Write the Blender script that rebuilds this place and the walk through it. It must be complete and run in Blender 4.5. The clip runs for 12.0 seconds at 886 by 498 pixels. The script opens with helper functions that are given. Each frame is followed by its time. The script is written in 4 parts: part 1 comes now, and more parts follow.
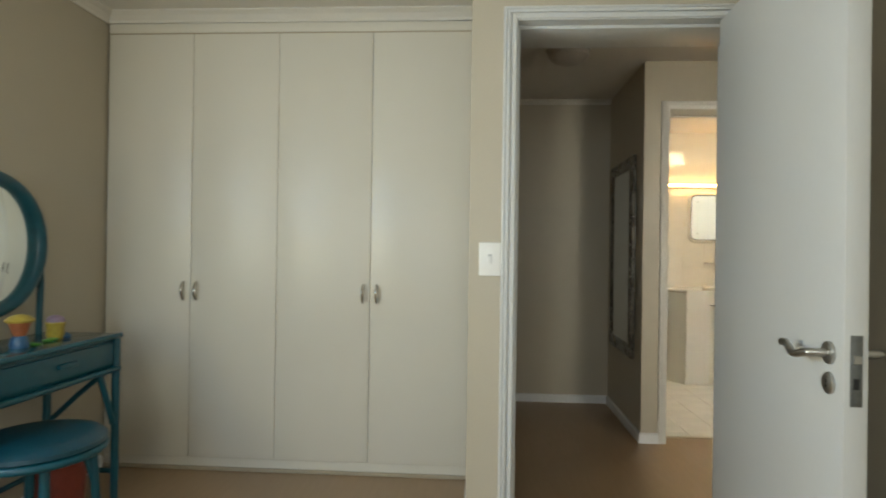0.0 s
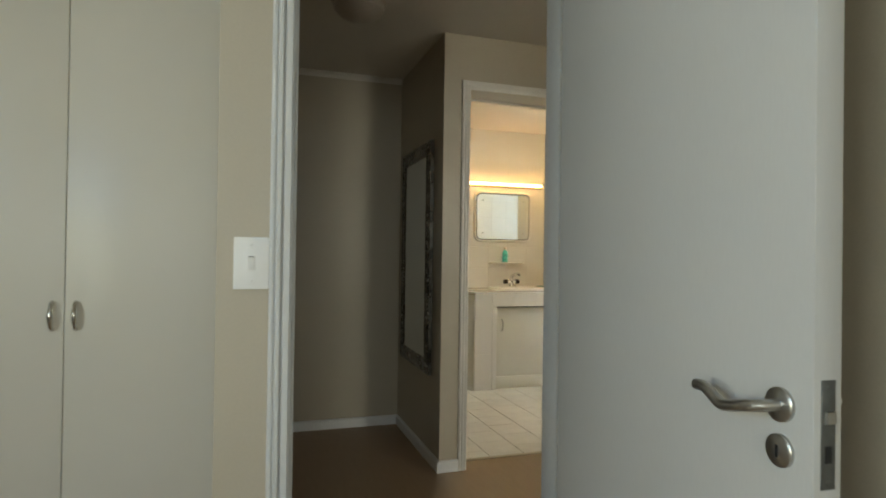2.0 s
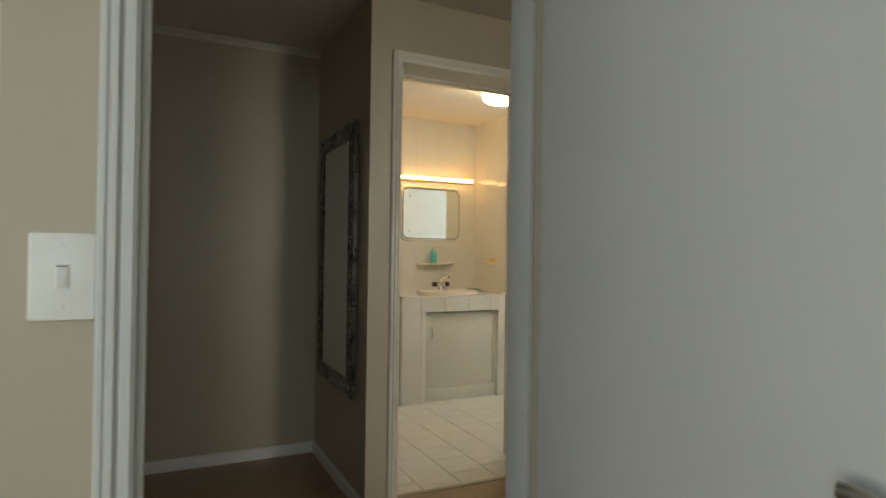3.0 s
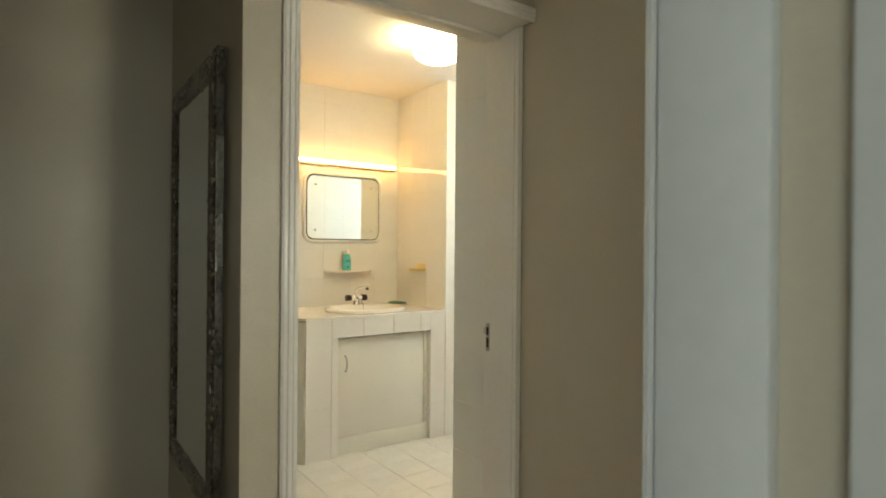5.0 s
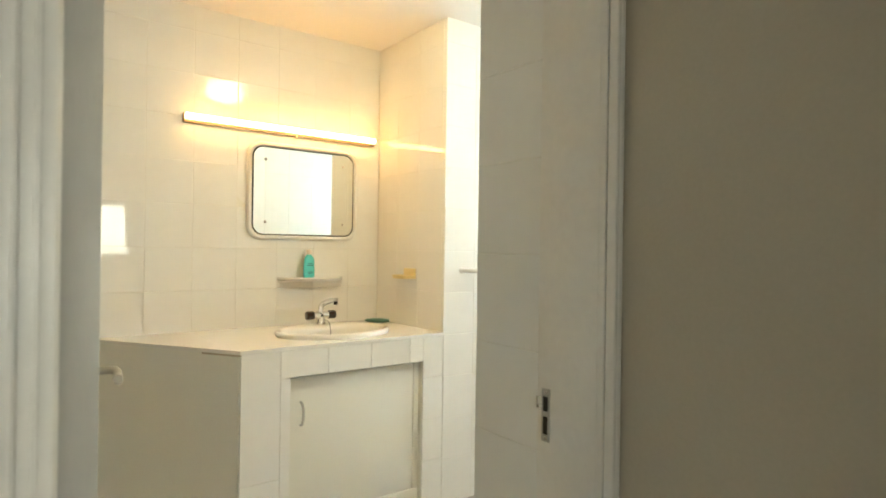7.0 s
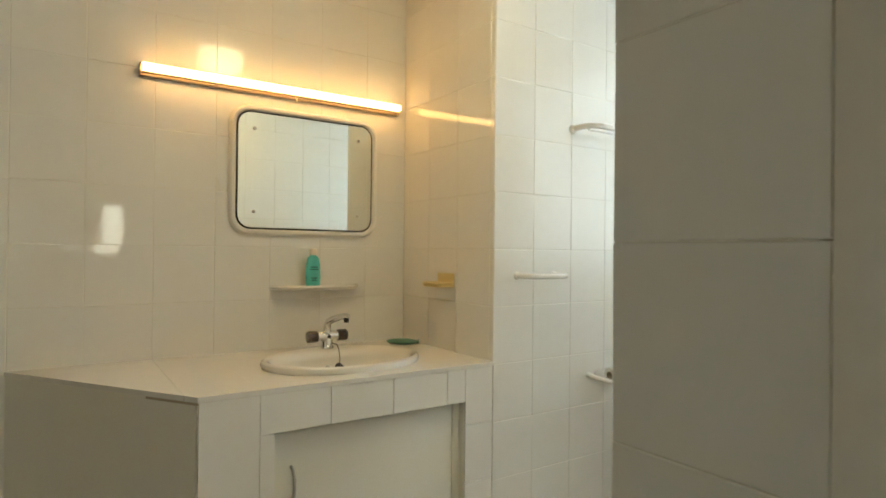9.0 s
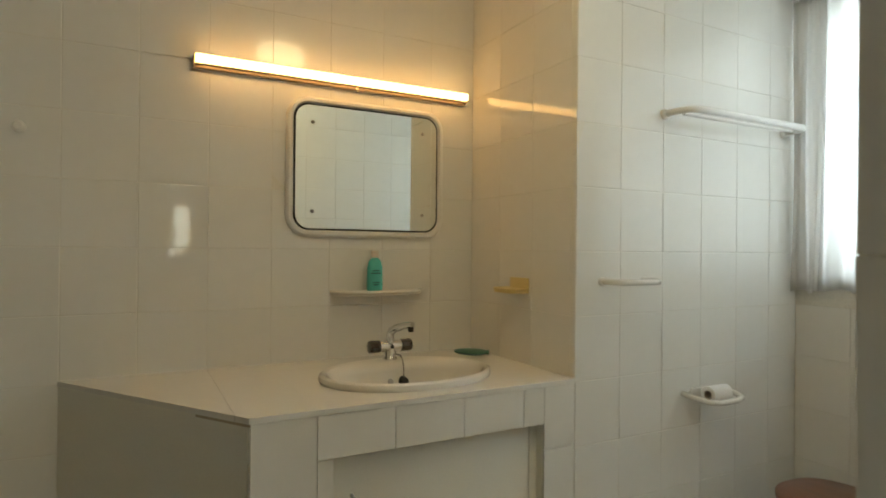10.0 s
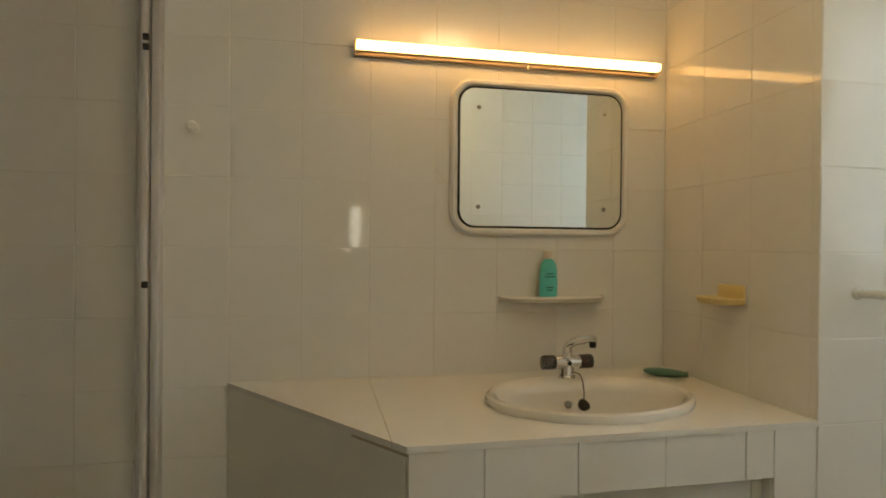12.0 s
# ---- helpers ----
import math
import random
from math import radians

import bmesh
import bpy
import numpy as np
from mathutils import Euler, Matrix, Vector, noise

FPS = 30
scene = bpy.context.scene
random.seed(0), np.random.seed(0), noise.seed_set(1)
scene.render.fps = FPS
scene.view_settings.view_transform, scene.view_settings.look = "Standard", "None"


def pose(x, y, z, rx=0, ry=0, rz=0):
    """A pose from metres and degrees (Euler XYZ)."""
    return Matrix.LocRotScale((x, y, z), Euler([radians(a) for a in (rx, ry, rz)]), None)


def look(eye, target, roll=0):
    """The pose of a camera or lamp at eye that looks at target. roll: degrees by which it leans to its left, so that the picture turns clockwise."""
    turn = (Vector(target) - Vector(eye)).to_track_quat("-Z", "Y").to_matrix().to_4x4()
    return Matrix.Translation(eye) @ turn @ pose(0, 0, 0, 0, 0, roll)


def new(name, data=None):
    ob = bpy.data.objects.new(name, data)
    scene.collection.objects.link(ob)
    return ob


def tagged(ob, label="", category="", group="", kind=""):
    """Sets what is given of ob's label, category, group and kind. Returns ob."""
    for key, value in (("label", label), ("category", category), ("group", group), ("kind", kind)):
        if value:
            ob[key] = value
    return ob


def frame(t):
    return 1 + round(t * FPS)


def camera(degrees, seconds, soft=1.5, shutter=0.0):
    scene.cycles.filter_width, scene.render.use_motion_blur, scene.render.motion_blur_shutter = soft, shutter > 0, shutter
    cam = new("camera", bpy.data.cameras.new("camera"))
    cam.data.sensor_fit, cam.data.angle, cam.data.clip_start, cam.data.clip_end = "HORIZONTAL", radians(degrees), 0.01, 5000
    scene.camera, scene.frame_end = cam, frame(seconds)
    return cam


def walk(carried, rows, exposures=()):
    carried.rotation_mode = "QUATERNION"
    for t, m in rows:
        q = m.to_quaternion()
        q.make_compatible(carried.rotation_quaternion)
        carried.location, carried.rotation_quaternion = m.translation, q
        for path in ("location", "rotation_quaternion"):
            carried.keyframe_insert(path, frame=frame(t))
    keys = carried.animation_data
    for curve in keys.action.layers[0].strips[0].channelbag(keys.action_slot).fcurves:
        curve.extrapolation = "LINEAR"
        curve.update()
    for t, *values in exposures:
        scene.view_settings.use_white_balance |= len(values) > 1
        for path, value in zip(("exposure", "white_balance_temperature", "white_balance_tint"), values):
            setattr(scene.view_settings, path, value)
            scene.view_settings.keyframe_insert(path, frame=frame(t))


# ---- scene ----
cam = camera(74.2, 12.0, soft=1.8, shutter=0.3)
PATH = [
    (0, (0.032, -0.042, 1.164), (-0.091, 1.954, 1.171), 0.8),
    (0.5, (0.023, 0.031, 1.153), (0.183, 2.025, 1.163), 0.9),
    (1, (0.034, 0.187, 1.146), (0.396, 2.154, 1.159), 0.7),
    (1.5, (0.054, 0.416, 1.159), (0.555, 2.353, 1.175), 0.7),
    (2, (0.07, 0.665, 1.165), (0.693, 2.565, 1.181), 0.8),
    (2.5, (0.108, 0.885, 1.17), (0.866, 2.736, 1.184), 0.9),
    (3, (0.188, 1.135, 1.176), (1.066, 2.932, 1.192), 0.8),
    (5, (0.604, 2.115, 1.251), (1.751, 3.754, 1.25), 0.5),
    (5.5, (0.742, 2.35, 1.252), (1.906, 3.977, 1.249), 0.5),
    (6, (0.881, 2.606, 1.265), (2.062, 4.22, 1.265), 0.8),
    (6.5, (1.014, 2.832, 1.256), (2.211, 4.434, 1.252), 0.7),
    (7, (1.153, 3.034, 1.249), (2.351, 4.636, 1.249), 0.8),
    (9, (1.567, 3.69, 1.228), (2.677, 5.354, 1.238), 0.6),
    (9.5, (1.609, 3.803, 1.226), (2.643, 5.515, 1.236), 0.5),
    (10, (1.643, 3.889, 1.241), (2.578, 5.657, 1.244), 0.5),
    (10.5, (1.66, 3.962, 1.249), (2.498, 5.778, 1.243), 0.5),
    (11, (1.681, 4.057, 1.259), (2.377, 5.932, 1.244), 0.4),
    (11.5, (1.704, 4.11, 1.255), (2.231, 6.039, 1.242), 0.5),
    (12, (1.71, 4.143, 1.249), (2.123, 6.1, 1.238), 0.5),
]
EXPOSURES = [(0.0, 0.42, 6350, 8), (0.5, 0.40, 6300, 8), (1.5, 0.10, 6300, 7), (2.5, -0.12, 6300, 6), (3.2, -0.2, 6350, 6), (5.0, 0.52, 6400, 3), (5.5, 0.9, 6150, 2),
             (6.0, 1.0, 6100, 2), (6.5, 0.87, 6100, 3), (7.0, 0.70, 6100, 3), (9.0, -0.22, 6200, 3), (10.0, -0.78, 6300, 3), (10.5, -0.94, 6350, 4), (11.0, -0.97, 6400, 5), (12.0, -0.80, 6500, 6)]
walk(cam, [(t, look(eye, target, roll)) for t, eye, target, roll in PATH], EXPOSURES)

# ---- light ----
world = bpy.data.worlds.new("sky")
scene.world = world
world.use_nodes = True
sky = world.node_tree.nodes.new("ShaderNodeTexSky")
sky.sky_type, sky.sun_disc = "NISHITA", False
sky.sun_elevation, sky.sun_rotation = radians(40), radians(200)
world.node_tree.links.new(sky.outputs[0], world.node_tree.nodes["Background"].inputs[0])
world.node_tree.nodes["Background"].inputs[1].default_value = 0.12


def sun_lamp():
    data = bpy.data.lights.new("sun", "SUN")
    data.energy, data.angle, data.color = 2.5, radians(0.5), (1.0, 0.95, 0.87)
    ob = new("sun", data)
    ob.matrix_world = pose(0, 0, 8, 50, 0, 160)
    return ob


sun_lamp()


def window_light(name, centre, target, width, height, watts, colour):
    """Daylight that enters at a window's opening."""
    data = bpy.data.lights.new(name, "AREA")
    data.shape, data.size, data.size_y, data.energy, data.color = "RECTANGLE", width, height, watts, colour
    ob = new(name, data)
    ob.matrix_world = look(centre, target)
    return ob


# sky light falls in from above, warmer garden light comes up from below
window_light("west_sky_light", (-1.91, 0.25, 1.8), (0, 0.45, 0.6), 1.5, 0.6, 18, (0.42, 0.68, 1.0))
window_light("west_garden_light", (-1.91, 0.25, 1.2), (0, 0.45, 2.0), 1.5, 0.6, 25, (1.0, 0.94, 0.66))
window_light("south_daylight", (-0.3, -2.56, 1.5), (-0.5, 0, 1.3), 1.5, 1.2, 25, (0.93, 0.99, 0.94))
window_light("passage_daylight", (2.65, -2.705, 1.535), (2.65, 0, 1.535), 0.90, 0.73, 34, (1.0, 0.93, 0.76))
# Fill lamp added to brighten the hall; no such source is known there.
window_light("passage_side_fill", (3.305, 0.35, 1.5), (2.0, 0.75, 1.4), 1.1, 1.1, 12, (0.97, 0.97, 0.88))
window_light("bathroom_daylight", (4.10, 4.72, 1.685), (2.6, 4.72, 1.65), 0.92, 0.94, 26, (0.90, 0.98, 1.0))


# ---- materials ----
def material(name, colour, rough=0.5, metal=0.0, vary=0.06, grain=60.0, blotch=1.6, bump=0.15, spec=0.5, stretch=(1, 1, 1),
             coat=0.0, transmission=0.0, emit=None, strength=0.0, tint=None, island=0.0, bump_scale=None):
    """A surface with colour variation at two scales, uneven gloss and fine relief, in metres."""
    m = bpy.data.materials.new(name)
    m.use_nodes = True
    nt = m.node_tree
    n, l = nt.nodes, nt.links
    b = n["Principled BSDF"]
    b.inputs["Metallic"].default_value = metal
    b.inputs["Specular IOR Level"].default_value = spec
    b.inputs["Coat Weight"].default_value = coat
    b.inputs["Coat Roughness"].default_value = 0.08
    b.inputs["Transmission Weight"].default_value = transmission
    coords = n.new("ShaderNodeTexCoord")
    mapping = n.new("ShaderNodeMapping")
    mapping.inputs["Scale"].default_value = stretch
    l.new(coords.outputs["Object"], mapping.inputs[0])
    fine, large = n.new("ShaderNodeTexNoise"), n.new("ShaderNodeTexNoise")
    fine.inputs["Scale"].default_value, fine.inputs["Detail"].default_value = grain, 5
    large.inputs["Scale"].default_value, large.inputs["Detail"].default_value = blotch, 4
    l.new(mapping.outputs[0], fine.inputs["Vector"])
    l.new(mapping.outputs[0], large.inputs["Vector"])
    mixed = n.new("ShaderNodeMath")
    mixed.operation = "MULTIPLY_ADD"
    mixed.inputs[1].default_value = 0.55
    l.new(large.outputs["Fac"], mixed.inputs[0])
    half = n.new("ShaderNodeMath")
    half.operation = "MULTIPLY"
    half.inputs[1].default_value = 0.45
    l.new(fine.outputs["Fac"], half.inputs[0])
    l.new(half.outputs[0], mixed.inputs[2])
    value = mixed.outputs[0]
    if island:
        info = n.new("ShaderNodeObjectInfo")
        add = n.new("ShaderNodeMath")
        add.operation = "MULTIPLY_ADD"
        add.inputs[1].default_value = island
        l.new(info.outputs["Random"], add.inputs[0])
        l.new(value, add.inputs[2])
        value = add.outputs[0]
    ramp = n.new("ShaderNodeValToRGB")
    c0 = tuple(max(0.0, c * (1 - vary * 2)) for c in colour)
    c1 = tuple(min(1.0, c * (1 + vary * 2)) for c in (tint or colour))
    ramp.color_ramp.elements[0].position, ramp.color_ramp.elements[1].position = 0.25, 0.75
    ramp.color_ramp.elements[0].color, ramp.color_ramp.elements[1].color = (*c0, 1), (*c1, 1)
    l.new(value, ramp.inputs[0])
    l.new(ramp.outputs[0], b.inputs["Base Color"])
    r = n.new("ShaderNodeMapRange")
    r.inputs["From Min"].default_value, r.inputs["From Max"].default_value = 0.3, 0.7
    r.inputs["To Min"].default_value, r.inputs["To Max"].default_value = max(0.0, rough * 0.85), min(1.0, rough * 1.15)
    l.new(large.outputs["Fac"], r.inputs[0])
    l.new(r.outputs[0], b.inputs["Roughness"])
    if bump:
        relief = n.new("ShaderNodeBump")
        relief.inputs["Strength"].default_value, relief.inputs["Distance"].default_value = bump, 0.002
        if bump_scale:
            wave = n.new("ShaderNodeTexNoise")
            wave.inputs["Scale"].default_value = bump_scale
            l.new(mapping.outputs[0], wave.inputs["Vector"])
            l.new(wave.outputs["Fac"], relief.inputs["Height"])
        else:
            l.new(fine.outputs["Fac"], relief.inputs["Height"])
        l.new(relief.outputs[0], b.inputs["Normal"])
    if emit:
        b.inputs["Emission Color"].default_value = (*emit, 1)
        b.inputs["Emission Strength"].default_value = strength
    return m


WALL = material("taupe_wall_paint", (0.455, 0.405, 0.318), 0.42, vary=0.03, grain=140, bump=0.12)
CEIL = material("ceiling_paint", (0.66, 0.63, 0.58), 0.8, vary=0.03, grain=120, bump=0.1)
BATH_CEIL = material("bathroom_ceiling_paint", (0.78, 0.76, 0.72), 0.7, vary=0.03, grain=120, bump=0.1)
TRIM = material("white_gloss_trim", (0.568, 0.568, 0.559), 0.45, vary=0.03, grain=50, bump=0.08)
SKIRT = material("white_skirting", (0.74, 0.74, 0.74), 0.35, vary=0.03, grain=50, bump=0.08)
DOOR = material("white_satin_door_paint", (0.55, 0.545, 0.53), 0.42, vary=0.02, grain=220, blotch=2.5, bump=0.12, stretch=(1, 1, 0.15))
MELAMINE = material("cream_melamine", (0.68, 0.645, 0.57), 0.37, vary=0.02, grain=300, blotch=2.2, bump=0.06)
# Brown of real strips; also stands in for shade in the wardrobe gaps.
EDGE = material("brown_strip_and_gap_shade", (0.42, 0.36, 0.27), 0.5)
CARPET = material("brown_laminate", (0.30, 0.205, 0.125), 0.38, vary=0.06, grain=45, blotch=3, bump=0.2, stretch=(1, 0.12, 1), island=0.25)
GROUT = material("white_grout", (0.76, 0.74, 0.68), 0.85, vary=0.1, grain=200)
TILE = material("white_glazed_tile", (0.80, 0.79, 0.76), 0.035, vary=0.012, grain=25, blotch=4, bump=0.04, bump_scale=9, island=0.12, spec=0.42)
FLOOR_TILE = material("white_floor_tile", (0.75, 0.73, 0.68), 0.22, vary=0.03, grain=20, blotch=6, bump=0.08, island=0.2)
FLOOR_GROUT = material("grey_floor_grout", (0.13, 0.12, 0.10), 0.9, vary=0.2, grain=90)
PAINTED = material("cream_painted_board", (0.79, 0.78, 0.715), 0.45, vary=0.025, grain=160, bump=0.12)
CERAMIC = material("white_ceramic", (0.80, 0.78, 0.74), 0.10, vary=0.01, grain=20, bump=0.0, coat=0.4)
CHROME = material("chrome", (0.75, 0.75, 0.75), 0.10, 1.0, vary=0.02, bump=0.0)
STEEL = material("brushed_steel", (0.46, 0.45, 0.43), 0.32, 1.0, vary=0.06, grain=150, bump=0.1, stretch=(0.2, 1, 1))
# Black small parts; also stands in for shade in recesses, slits and holes.
DARK = material("black_parts_and_recess_shade", (0.012, 0.012, 0.012), 0.7, bump=0.0)
PLASTIC = material("white_plastic", (0.80, 0.79, 0.77), 0.3, vary=0.015, bump=0.0)
ROCKER = material("grey_rocker", (0.72, 0.71, 0.69), 0.35, bump=0.0)
PULL = material("polished_pull", (0.60, 0.58, 0.54), 0.17, 1.0, vary=0.05, bump=0.0)
MIRROR = material("mirror_silver", (0.86, 0.90, 0.88), 0.01, 1.0, vary=0.0, bump=0.0)
OLD_MIRROR = material("hall_mirror_silver", (0.75, 0.77, 0.75), 0.015, 1.0, vary=0.0, bump=0.0)
# Steel whose colour is darkened for the dim room it reflects.
LOCK = material("lock_steel_dark_reflection", (0.16, 0.165, 0.16), 0.5, 0.9, vary=0.15, grain=80, bump=0.1)
SILVER = material("antique_silver_frame", (0.15, 0.14, 0.122), 0.28, 0.9, vary=0.45, grain=70, blotch=9, bump=0.5)
# Lighter than the rails: the glints on the carving are put into its colour.
CARVED = material("silver_carving_glint", (0.36, 0.345, 0.31), 0.27, 0.95, vary=0.4, grain=120, blotch=14, bump=0.4)
FRAME_SIDE = material("silver_frame_side", (0.50, 0.48, 0.46), 0.45, 0.5, vary=0.1, grain=60)
TEAL = material("teal_painted_cane", (0.004, 0.078, 0.115), 0.34, vary=0.14, grain=35, bump=0.15)
# Darker copy of the teal; the seat's shade is put into the colour.
TEAL_SEAT = material("shaded_teal_seat_paint", (0.004, 0.048, 0.075), 0.38, vary=0.14, grain=35, bump=0.12)
TEAL_TOP = material("teal_painted_top", (0.005, 0.062, 0.082), 0.18, vary=0.1, grain=35, bump=0.08, coat=0.4)
KNOB = material("smoked_brown_knob", (0.035, 0.018, 0.014), 0.18, vary=0.1, bump=0.0, coat=0.5)
LINING = material("white_door_lining_paint", (0.75, 0.725, 0.68), 0.32, vary=0.03, grain=50, bump=0.08)
RUBBER = material("black_rubber", (0.012, 0.012, 0.012), 0.6, bump=0.0)
BOTTLE = material("teal_bottle_plastic", (0.15, 0.68, 0.66), 0.2, vary=0.05, bump=0.0, transmission=0.15)
BOTTLE_TEXT = material("bottle_print", (0.01, 0.13, 0.14), 0.4, bump=0.0)
CAP = material("pale_cap", (0.74, 0.66, 0.58), 0.35, bump=0.0)
YELLOW = material("yellow_soap_dish_plastic", (0.74, 0.61, 0.29), 0.3, vary=0.05, bump=0.0)
GREEN = material("green_soap", (0.075, 0.18, 0.135), 0.4, vary=0.12, grain=40, bump=0.1)
PAPER = material("toilet_paper", (0.80, 0.79, 0.77), 0.9, vary=0.03, grain=120, bump=0.3)
WOOD = material("reddish_brown_wood", (0.16, 0.052, 0.026), 0.3, vary=0.25, grain=30, bump=0.1, stretch=(1, 0.15, 1), coat=0.3)
ALU = material("white_aluminium", (0.62, 0.60, 0.59), 0.35, 0.2, vary=0.04, bump=0.05)
CURTAIN = material("white_curtain_cloth", (0.80, 0.79, 0.78), 0.9, vary=0.03, grain=250, bump=0.25)
BATTEN_BODY = material("brass_batten_base", (0.42, 0.33, 0.22), 0.35, 0.4, bump=0.0)
TUBE = material("glowing_tube", (0.9, 0.85, 0.75), 0.4, bump=0.0, emit=(1.0, 0.50, 0.14), strength=17.8)
BOWL = material("glowing_glass_bowl", (0.9, 0.87, 0.8), 0.3, bump=0.0, emit=(1.0, 0.78, 0.42), strength=27.0)
OPAL = material("unlit_opal_glass", (0.42, 0.38, 0.33), 0.3, bump=0.0)
TERRACOTTA = material("red_clay_pot", (0.20, 0.035, 0.02), 0.5, vary=0.15)
ORANGE = material("orange_glaze", (0.36, 0.12, 0.05), 0.3, vary=0.2)
MUSTARD = material("yellow_glaze", (0.46, 0.34, 0.06), 0.3, vary=0.2)
LEAF_GLAZE = material("green_glaze", (0.10, 0.32, 0.06), 0.3, vary=0.25)
BLUE_GLAZE = material("blue_glaze", (0.03, 0.09, 0.18), 0.3, vary=0.2)
LILAC = material("lilac_glaze", (0.25, 0.17, 0.24), 0.3, vary=0.2)
GROUND = material("garden_ground", (0.09, 0.10, 0.05), 0.9, vary=0.3, grain=8)


def glass_material(name, colour, rough):
    m = bpy.data.materials.new(name)
    m.use_nodes = True
    b = m.node_tree.nodes["Principled BSDF"]
    b.inputs["Base Color"].default_value = (*colour, 1)
    b.inputs["Roughness"].default_value = rough
    b.inputs["Transmission Weight"].default_value = 1.0
    b.inputs["IOR"].default_value = 1.45
    return m


GLASS = glass_material("clear_glass", (0.95, 0.97, 0.95), 0.0)


def sheer_material(name, through_share):
    """Thin cloth that lets daylight through."""
    m = bpy.data.materials.new(name)
    m.use_nodes = True
    n, l = m.node_tree.nodes, m.node_tree.links
    b = n["Principled BSDF"]
    b.inputs["Base Color"].default_value = (0.82, 0.81, 0.80, 1)
    b.inputs["Roughness"].default_value = 0.9
    t = n.new("ShaderNodeBsdfTranslucent")
    t.inputs["Color"].default_value = (0.95, 0.95, 0.95, 1)
    mix = n.new("ShaderNodeMixShader")
    mix.inputs[0].default_value = through_share
    l.new(b.outputs[0], mix.inputs[1])
    l.new(t.outputs[0], mix.inputs[2])
    l.new(mix.outputs[0], n["Material Output"].inputs[0])
    return m


SHEER = sheer_material("sheer_curtain_cloth", 0.66)
SIDE_CLOTH = sheer_material("lined_curtain_cloth", 0.42)


# ---- building helpers ----
def finish(bm, smooth=False):
    bmesh.ops.recalc_face_normals(bm, faces=bm.faces)
    if smooth:
        for f in bm.faces:
            f.smooth = True
        for e in bm.edges:
            if len(e.link_faces) == 2 and e.calc_face_angle(0) > radians(38):
                e.smooth = False
    return bm


def mesh_of(name, bm, mat):
    me = bpy.data.meshes.new(name)
    bm.to_mesh(me)
    bm.free()
    me.materials.append(mat)
    return me


def part(name, bm, mat, parent=None, label=""):
    """One mesh object, under a thing or a part; its geometry is in the parent's own axes."""
    ob = new(name, mesh_of(name, bm, mat))
    if parent is not None:
        ob.parent = parent
    return tagged(ob, label)


def thing(name, m, label, category, group="", kind=""):
    ob = new(name)
    ob.matrix_world = m
    return tagged(ob, label, category, group, kind)


def structure(name, bm, mat, label, category="wall"):
    return tagged(part(name, bm, mat), label, category, kind="structure")


def box(bm, lo, hi, bevel=0.0, segments=2):
    made = bmesh.ops.create_cube(bm, size=1.0)["verts"]
    c = [(a + b) / 2 for a, b in zip(lo, hi)]
    s = [b - a for a, b in zip(lo, hi)]
    for v in made:
        v.co = Vector([c[i] + v.co[i] * s[i] for i in range(3)])
    if bevel:
        edges = list({e for v in made for e in v.link_edges})
        bmesh.ops.bevel(bm, geom=edges, offset=bevel, segments=segments, affect="EDGES", profile=0.5)
    return bm


def boxes(*pairs, bevel=0.0):
    bm = bmesh.new()
    for lo, hi in pairs:
        box(bm, lo, hi, bevel)
    return finish(bm, bevel > 0)


def lathe(profile, steps=32, sx=1.0, sy=1.0, m=None):
    """A turned body round z from (radius, height) pairs."""
    bm = bmesh.new()
    rings = []
    for r, z in profile:
        if r < 1e-5:
            rings.append([bm.verts.new((0, 0, z))])
        else:
            rings.append([bm.verts.new((r * sx * math.cos(a), r * sy * math.sin(a), z)) for a in (2 * math.pi * k / steps for k in range(steps))])
    for a, b in zip(rings, rings[1:]):
        for k in range(steps):
            j = (k + 1) % steps
            if len(a) == 1 and len(b) > 1:
                bm.faces.new((a[0], b[k], b[j]))
            elif len(b) == 1 and len(a) > 1:
                bm.faces.new((a[k], b[0], a[j]))
            elif len(a) > 1:
                bm.faces.new((a[k], b[k], b[j], a[j]))
    if m is not None:
        bm.transform(m)
    return finish(bm, True)


def tube(points, radius, steps=12, closed=False, bm=None, flat=1.0):
    """A round bar along a line of points; radius may be a list."""
    bm = bm or bmesh.new()
    pts = [Vector(p) for p in points]
    n = len(pts)
    rings = []
    side = None
    for i, p in enumerate(pts):
        a = pts[(i - 1) % n] if closed or i else p
        b = pts[(i + 1) % n] if closed or i < n - 1 else p
        d = (b - a).normalized()
        if side is None:
            side = d.orthogonal().normalized() if abs(d.z) > 0.9 else d.cross(Vector((0, 0, 1))).normalized()
        side = (side - d * side.dot(d)).normalized()
        up = side.cross(d)
        r = radius[i] if isinstance(radius, (list, tuple)) else radius
        rings.append([bm.verts.new(p + side * math.cos(w) * r + up * math.sin(w) * r * flat) for w in (2 * math.pi * k / steps for k in range(steps))])
    pairs = list(zip(rings, rings[1:])) + ([(rings[-1], rings[0])] if closed else [])
    for a, b in pairs:
        for k in range(steps):
            j = (k + 1) % steps
            bm.faces.new((a[k], b[k], b[j], a[j]))
    if not closed:
        bm.faces.new(list(reversed(rings[0])))
        bm.faces.new(rings[-1])
    return finish(bm, True)


def arc(centre, radius, a0, a1, axis, steps=12):
    """Points on an arc in the plane square to axis ('x', 'y' or 'z'), angles in degrees."""
    out = []
    for k in range(steps + 1):
        a = radians(a0 + (a1 - a0) * k / steps)
        u, v = radius * math.cos(a), radius * math.sin(a)
        off = {"x": (0, u, v), "y": (u, 0, v), "z": (u, v, 0)}[axis]
        out.append(Vector(centre) + Vector(off))
    return out


